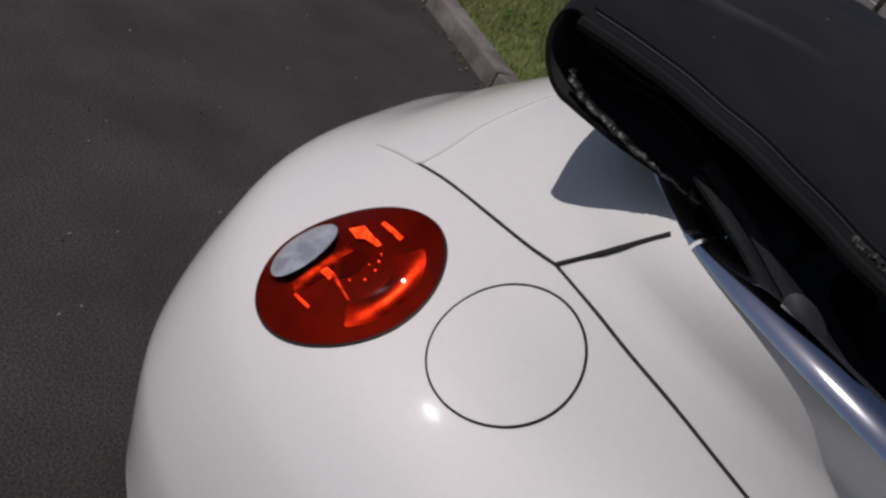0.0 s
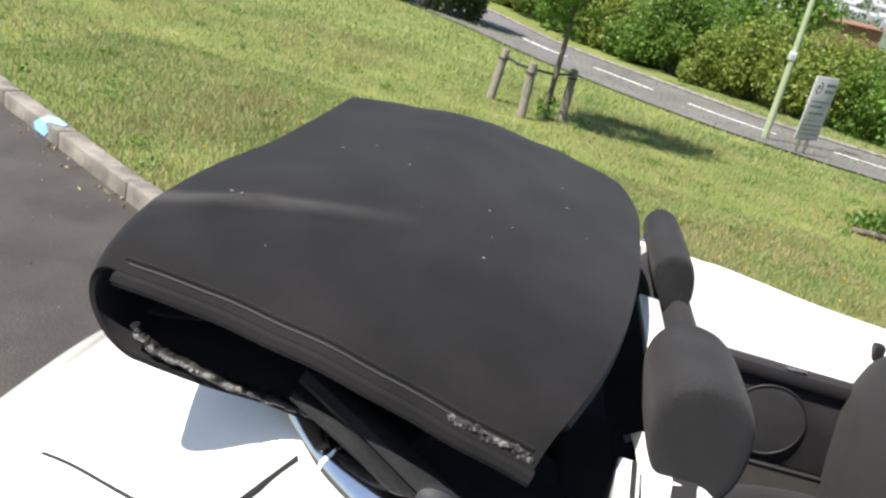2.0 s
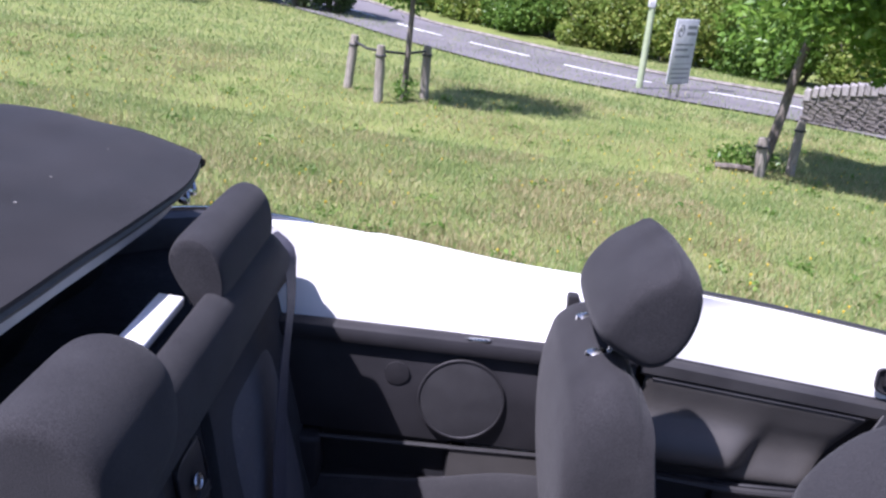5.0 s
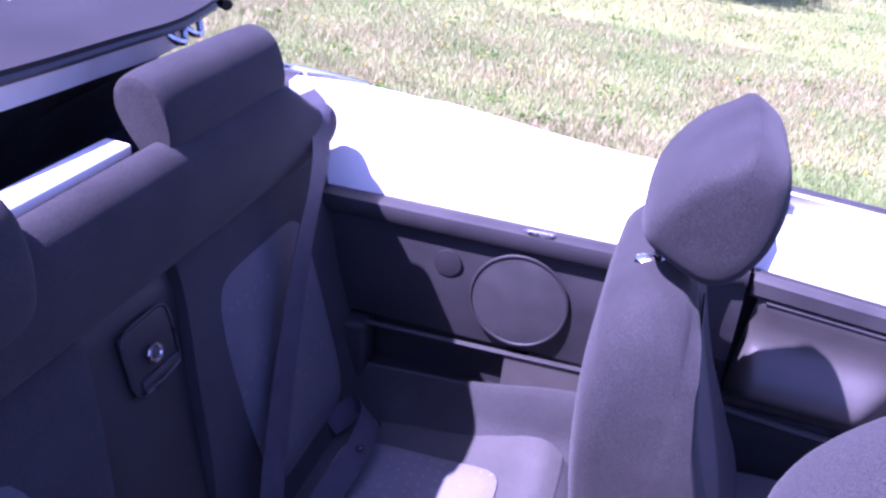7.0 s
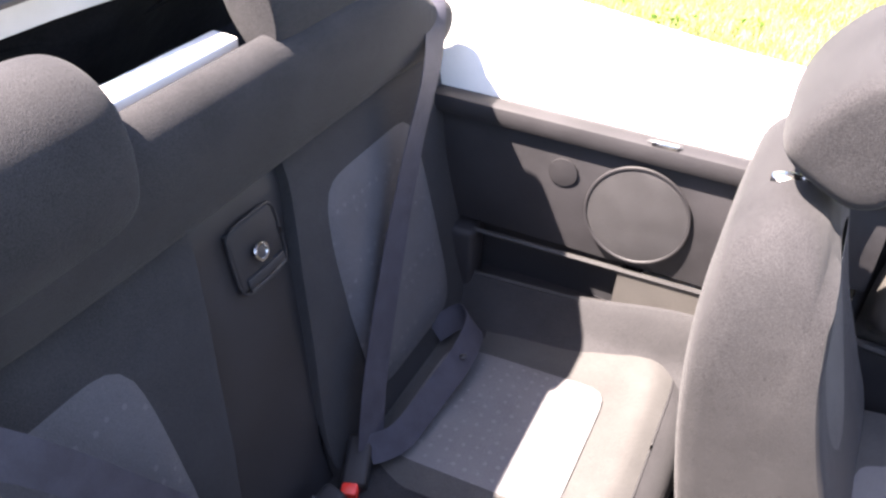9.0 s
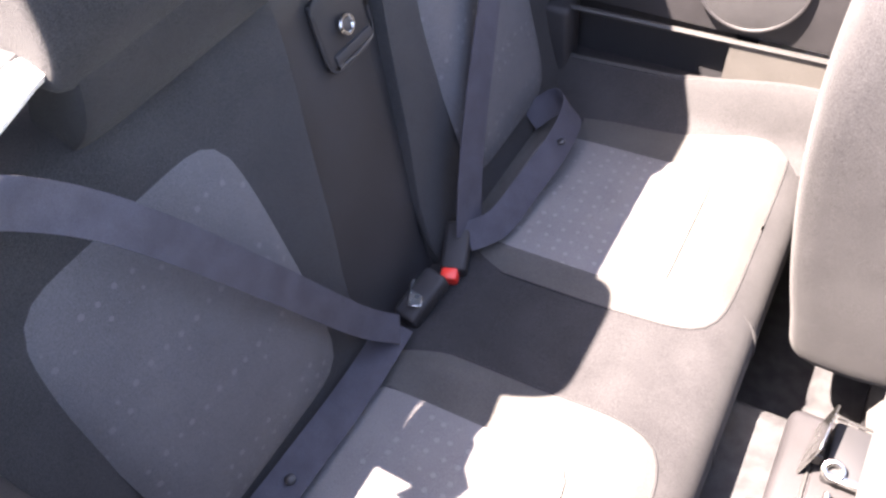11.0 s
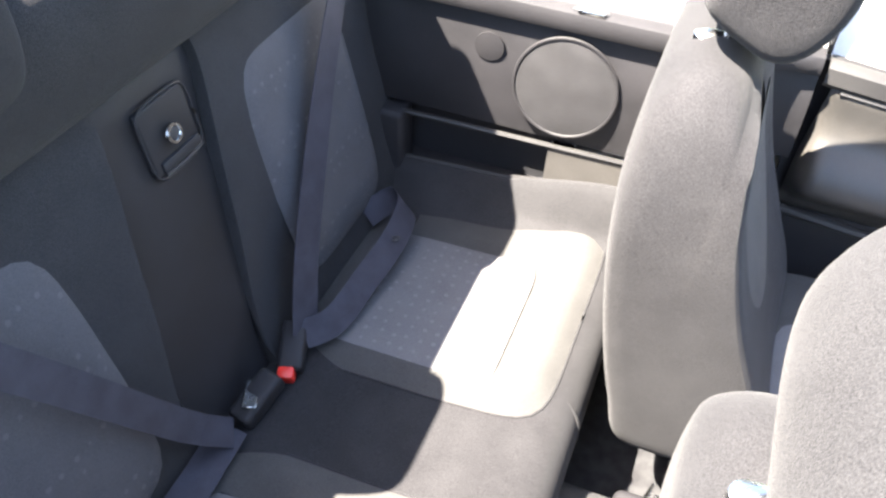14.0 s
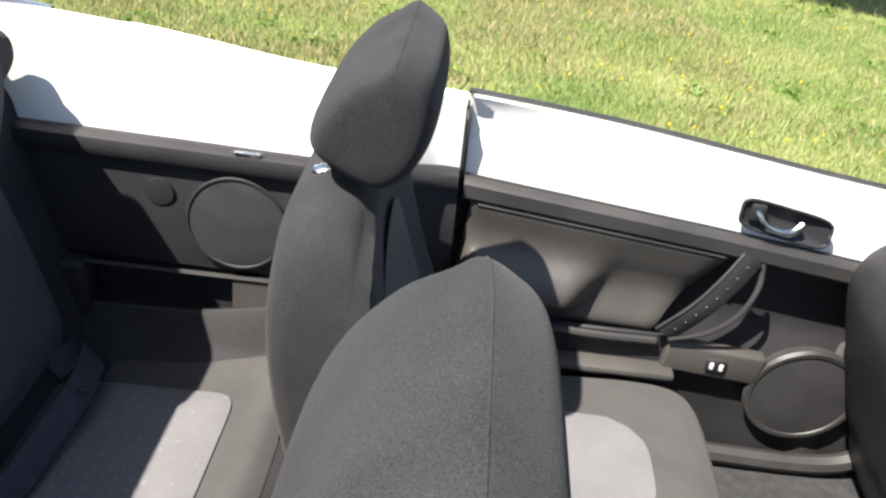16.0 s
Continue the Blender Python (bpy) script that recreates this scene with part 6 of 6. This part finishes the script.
for k, (x, y, rx, h) in enumerate(((-6.6, 23.9, 1.5, 3.3), (-5.0, 23.4, 1.5, 3.6), (-3.6, 22.9, 1.2, 3.4), (-2.6, 22.6, 0.9, 3.0))):
    shrub("roadside_bush", x, y, rx, 1.1, h, 15000, 0.10, M_LEAF_D, "dense dark green roadside bush", 40 + k)
shrub("long_grass_clump", -12.6, 30.0, 2.2, 1.2, 0.9, 2600, 0.12, M_STRAW, "tall straw-coloured grass clump by the road", 55)
shrub("long_grass_clump", -9.6, 27.6, 1.6, 1.0, 0.7, 2000, 0.10, M_STRAW, "tall straw-coloured grass clump by the road", 56)
hedge_specs = [(-4.0, 38.0, 2.6, 3.2), (-0.6, 33.0, 2.2, 1.9), (1.8, 29.0, 2.0, 1.75), (4.0, 27.0, 2.0, 2.7), (6.2, 25.5, 2.0, 2.3), (8.4, 24.0, 2.0, 2.5), (10.6, 22.6, 2.2, 3.2), (12.8, 21.0, 2.4, 4.2), (15.4, 19.2, 2.6, 4.6), (18.5, 17.0, 2.8, 4.6)]
hedge_specs += [((a[0] + b[0]) / 2, (a[1] + b[1]) / 2 - 0.5, 1.7, 0.8 * min(a[3], b[3])) for a, b in zip(hedge_specs, hedge_specs[1:])]
for k, (x, y, rx, h) in enumerate(hedge_specs):
    shrub("hedge_bush", x, y, rx, 1.5, h, 11000, 0.12, M_HEDGE if k % 3 else M_LEAF, "mixed hedge bush in full leaf", 60 + k)
for k, (x, y, rx, h, m_) in enumerate(((5.2, 36, 2.2, 3.5, M_LEAF), (7.5, 31, 2.4, 5.0, M_LEAF_B), (12, 28, 1.5, 7.5, M_LEAF_D), (17, 25, 3.5, 7.0, M_LEAF), (-8, 46, 4, 4.5, M_LEAF), (-20, 50, 3.0, 2.5, M_LEAF_D))):
    shrub("tall_bush", x, y, rx, 1.8, h, 5200, 0.2, m_, "tall leafy bush behind the hedge", 80 + k)

# lamp post
lx, ly = 4.61, 14.93
lp = empty("street_lamp", (lx, ly, ground_z(lx, ly) - 0.05), "green-painted street lamp post with a small label plate", "lamp post")
part("column", tube([(0, 0, 0), (0, 0, 1.2), (-0.02, 0, 3.2), (-0.05, 0, 5.6)], 1.0, 14, taper=[0.065, 0.062, 0.045, 0.04]), M_POST, lp)
pb = part("label_plate", rbox((0.13, 0.04, 0.15), 0.01, 2, (-0.03, -0.05, 1.65)), M_SIGN, lp, "pale plate with dark bars")
for k in (-0.025, 0.02):
    part("printed_bar", rbox((0.02, 0.003, 0.07), 0, 1, (-0.03 + k, -0.0715, 1.65)), M_SIGN_INK, pb)
part("lantern", rbox((0.5, 0.16, 0.10), 0.03, 3, (-0.28, 0, 5.6)), M_STEEL, lp)

# information sign on two posts
SX, SY = 5.10, 14.10
sz = ground_z(SX, SY)
sg = empty("road_sign", (SX, SY, sz - 0.05), "grey-white information sign with dark print on two posts", "sign")
sg.rotation_euler = (0, 0, radians(38))
bd = part("board", rbox((0.62, 0.03, 1.14), 0.012, 2, (0, 0, 0.90)), M_BOARD, sg, "grey sign board")
for x in (-0.11, 0.12):
    part("sign_post", tube([(x, 0.03, 0), (x, 0.03, 1.3)], 0.025, 8), M_STEEL, sg)
part("emblem", ring((-0.16, -0.018, 1.27), (1, 0, 0), (0, 0, 1), (0, -1, 0), 0.075, 0.10, 0.012, 24), M_SIGN_INK, bd)
for x, z, w, h in ((-0.16, 1.28, 0.06, 0.06), (0.14, 1.33, 0.26, 0.06), (0.14, 1.22, 0.26, 0.06), (0.0, 1.03, 0.5, 0.03), (-0.06, 0.94, 0.34, 0.045), (-0.02, 0.82, 0.42, 0.04), (0.0, 0.69, 0.58, 0.012), (0.0, 0.60, 0.5, 0.03), (0.0, 0.52, 0.5, 0.03), (0.0, 0.44, 0.46, 0.03), (-0.05, 0.34, 0.36, 0.03)):
    part("printed_bar", rbox((w, 0.004, h), 0, 1, (x, -0.0175, z)), M_SIGN_INK, bd)


# ---- curved dry-stone wall ----
def stone_wall():
    w = empty("stone_wall", (0, 0, 0), "curved grey rubble stone wall with upright coping stones", "wall", kind="structure")
    pts = spline([(7.15, 13.45, 0), (7.9, 13.15, 0), (9.2, 12.9, 0), (10.8, 12.9, 0), (12.4, 13.2, 0)], 60)
    L = np.concatenate([[0], np.cumsum(np.linalg.norm(np.diff(pts, axis=0), axis=1))])
    def top_h(s):
        return 0.42 + 0.36 * min(1, s / 1.5) ** 0.7
    def at(s):
        return np.array([np.interp(s, L, pts[:, k]) for k in range(3)])
    def way(s):
        d = at(s + 0.02) - at(s - 0.02)
        return math.atan2(d[1], d[0])
    core = grid(lambda s, k: tuple(at(s) + np.array((math.sin(way(s)), -math.cos(way(s)), 0)) * (-0.10 if k in (2, 3) else 0.10) + np.array((0, 0, ground_z(*at(s)[:2]) + (-0.1 if k in (0, 3) else top_h(s) - 0.03)))), np.linspace(0.05, L[-1] - 0.05, 40), (0, 1, 2, 3))
    part("wall_core", core, M_MORTAR, w)
    r = random.Random(8)
    base = []
    for v in range(4):
        bm = rbox((1, 1, 1), 0.12, 1)
        for q in bm.verts:
            q.co += Vector((r.uniform(-.07, .07), r.uniform(-.05, .05), r.uniform(-.09, .09)))
        me = bpy.data.meshes.new("stone")
        bm.to_mesh(me)
        bm.free()
        me.materials.append(M_STONE if v < 2 else M_COURSE)
        base.append(me)
    def put(s, z, sx, sy, szz, tilt=0.0, tall=False):
        ob = new("stone", r.choice(base[:2] if tall else base[2:]))
        ob.parent = w
        p = at(s)
        ob.matrix_local = Matrix.Translation((p[0], p[1], z)) @ Matrix.Rotation(way(s) + r.uniform(-.05, .05), 4, "Z") @ Matrix.Rotation(tilt + r.uniform(-.08, .08), 4, "Y") @ Matrix.Diagonal((sx, sy, szz, 1))
    h = 0.0
    while h < 0.78:
        hh = r.uniform(0.05, 0.085)
        s = r.uniform(0.0, 0.15)
        while s < L[-1] - 0.15:
            wd = r.uniform(0.10, 0.30)
            if h + hh < top_h(s) + 0.02:
                put(s + wd / 2, ground_z(*at(s)[:2]) + h + hh / 2 - 0.02, wd * 0.96, 0.26 + r.uniform(-0.02, 0.02), hh * 0.92)
            s += wd
        h += hh
    s = 0.0
    while s < L[-1] - 0.1:
        wd = r.uniform(0.08, 0.13)
        put(s + wd / 2, ground_z(*at(s)[:2]) + top_h(s) + 0.06, wd * 0.92, 0.30, r.uniform(0.17, 0.22), 0.0, True)
        s += wd


stone_wall()

# ---- far off: brick building, hillside and town ----
bh = empty("brick_building", (1.9, 62, -2.4), "low red-brown brick building behind the hedge", "building")
part("wall", rbox((4.6, 7, 4.6), 0.05, 1, (0, 0, 2.3)), M_BRICK, bh)
part("roof", (lambda: ([(-2.5, -3.8, 4.5), (2.5, -3.8, 4.5), (2.5, 3.8, 4.5), (-2.5, 3.8, 4.5), (-2.5, 0, 4.8), (2.5, 0, 4.8)], [(0, 1, 5, 4), (2, 3, 4, 5), (0, 4, 3), (1, 2, 5), (3, 2, 1, 0)]))(), M_BRICK, bh, smooth=False)
b2 = copy_thing(bh, Matrix.Translation((19.3, 66, -2.4)))
hill = part("far_hillside", grid(lambda x, t: (x, 260 + 900 * t, -26 + 95 * t ** 1.4 + 14 * noise.noise(Vector((x * 0.004, t * 3, 1.0)))), np.linspace(-900, 900, 50), np.linspace(0, 1, 22)), M_HILL)
tagged(hill, "hazy green hillside across the valley", "hillside", kind="structure")
rh = np.random.default_rng(17)
hv, hf = [], []
for k in range(260):
    x, t = rh.uniform(-160, 300), rh.uniform(0.42, 0.70)
    y = 260 + 900 * t
    z = -26 + 95 * t ** 1.4 + 14 * noise.noise(Vector((x * 0.004, t * 3, 1.0)))
    w, d, h = rh.uniform(5, 11), rh.uniform(5, 8), rh.uniform(2.5, 4.5)
    b = len(hv)
    hv += [(x - w / 2, y - d / 2, z - 2), (x + w / 2, y - d / 2, z - 2), (x + w / 2, y + d / 2, z - 2), (x - w / 2, y + d / 2, z - 2), (x - w / 2, y - d / 2, z + h), (x + w / 2, y - d / 2, z + h), (x + w / 2, y + d / 2, z + h), (x - w / 2, y + d / 2, z + h), (x - w / 2, y, z + h + 2.5), (x + w / 2, y, z + h + 2.5)]
    hf += [(b, b + 1, b + 5, b + 4), (b + 1, b + 2, b + 6, b + 5), (b + 2, b + 3, b + 7, b + 6), (b + 3, b, b + 4, b + 7), (b + 4, b + 5, b + 9, b + 8), (b + 6, b + 7, b + 8, b + 9), (b + 5, b + 6, b + 9), (b + 7, b + 4, b + 8)]
stuff("far_town", (hv, hf), M_HOUSE, "far-off town houses on the hillside, greyed with haze in their colour", "town")
wv_, wf_ = [], []
for k in range(420):
    x, t = rh.uniform(-260, 380), rh.uniform(0.20, 0.80)
    z = -26 + 95 * t ** 1.4 + 14 * noise.noise(Vector((x * 0.004, t * 3, 1.0)))
    v, f = leaf_cloud(rh, 26, (x, 260 + 900 * t, z + 2.5), (rh.uniform(6, 16), 5, 3.5), 3.2)
    wf_.append(f + 104 * k)
    wv_.append(v)
fv, ffc = np.concatenate(wv_), np.concatenate(wf_)
stuff("far_woods", (fv, ffc), M_LEAF_D, "far-off woods and hedgerows on the hillside", "woods")
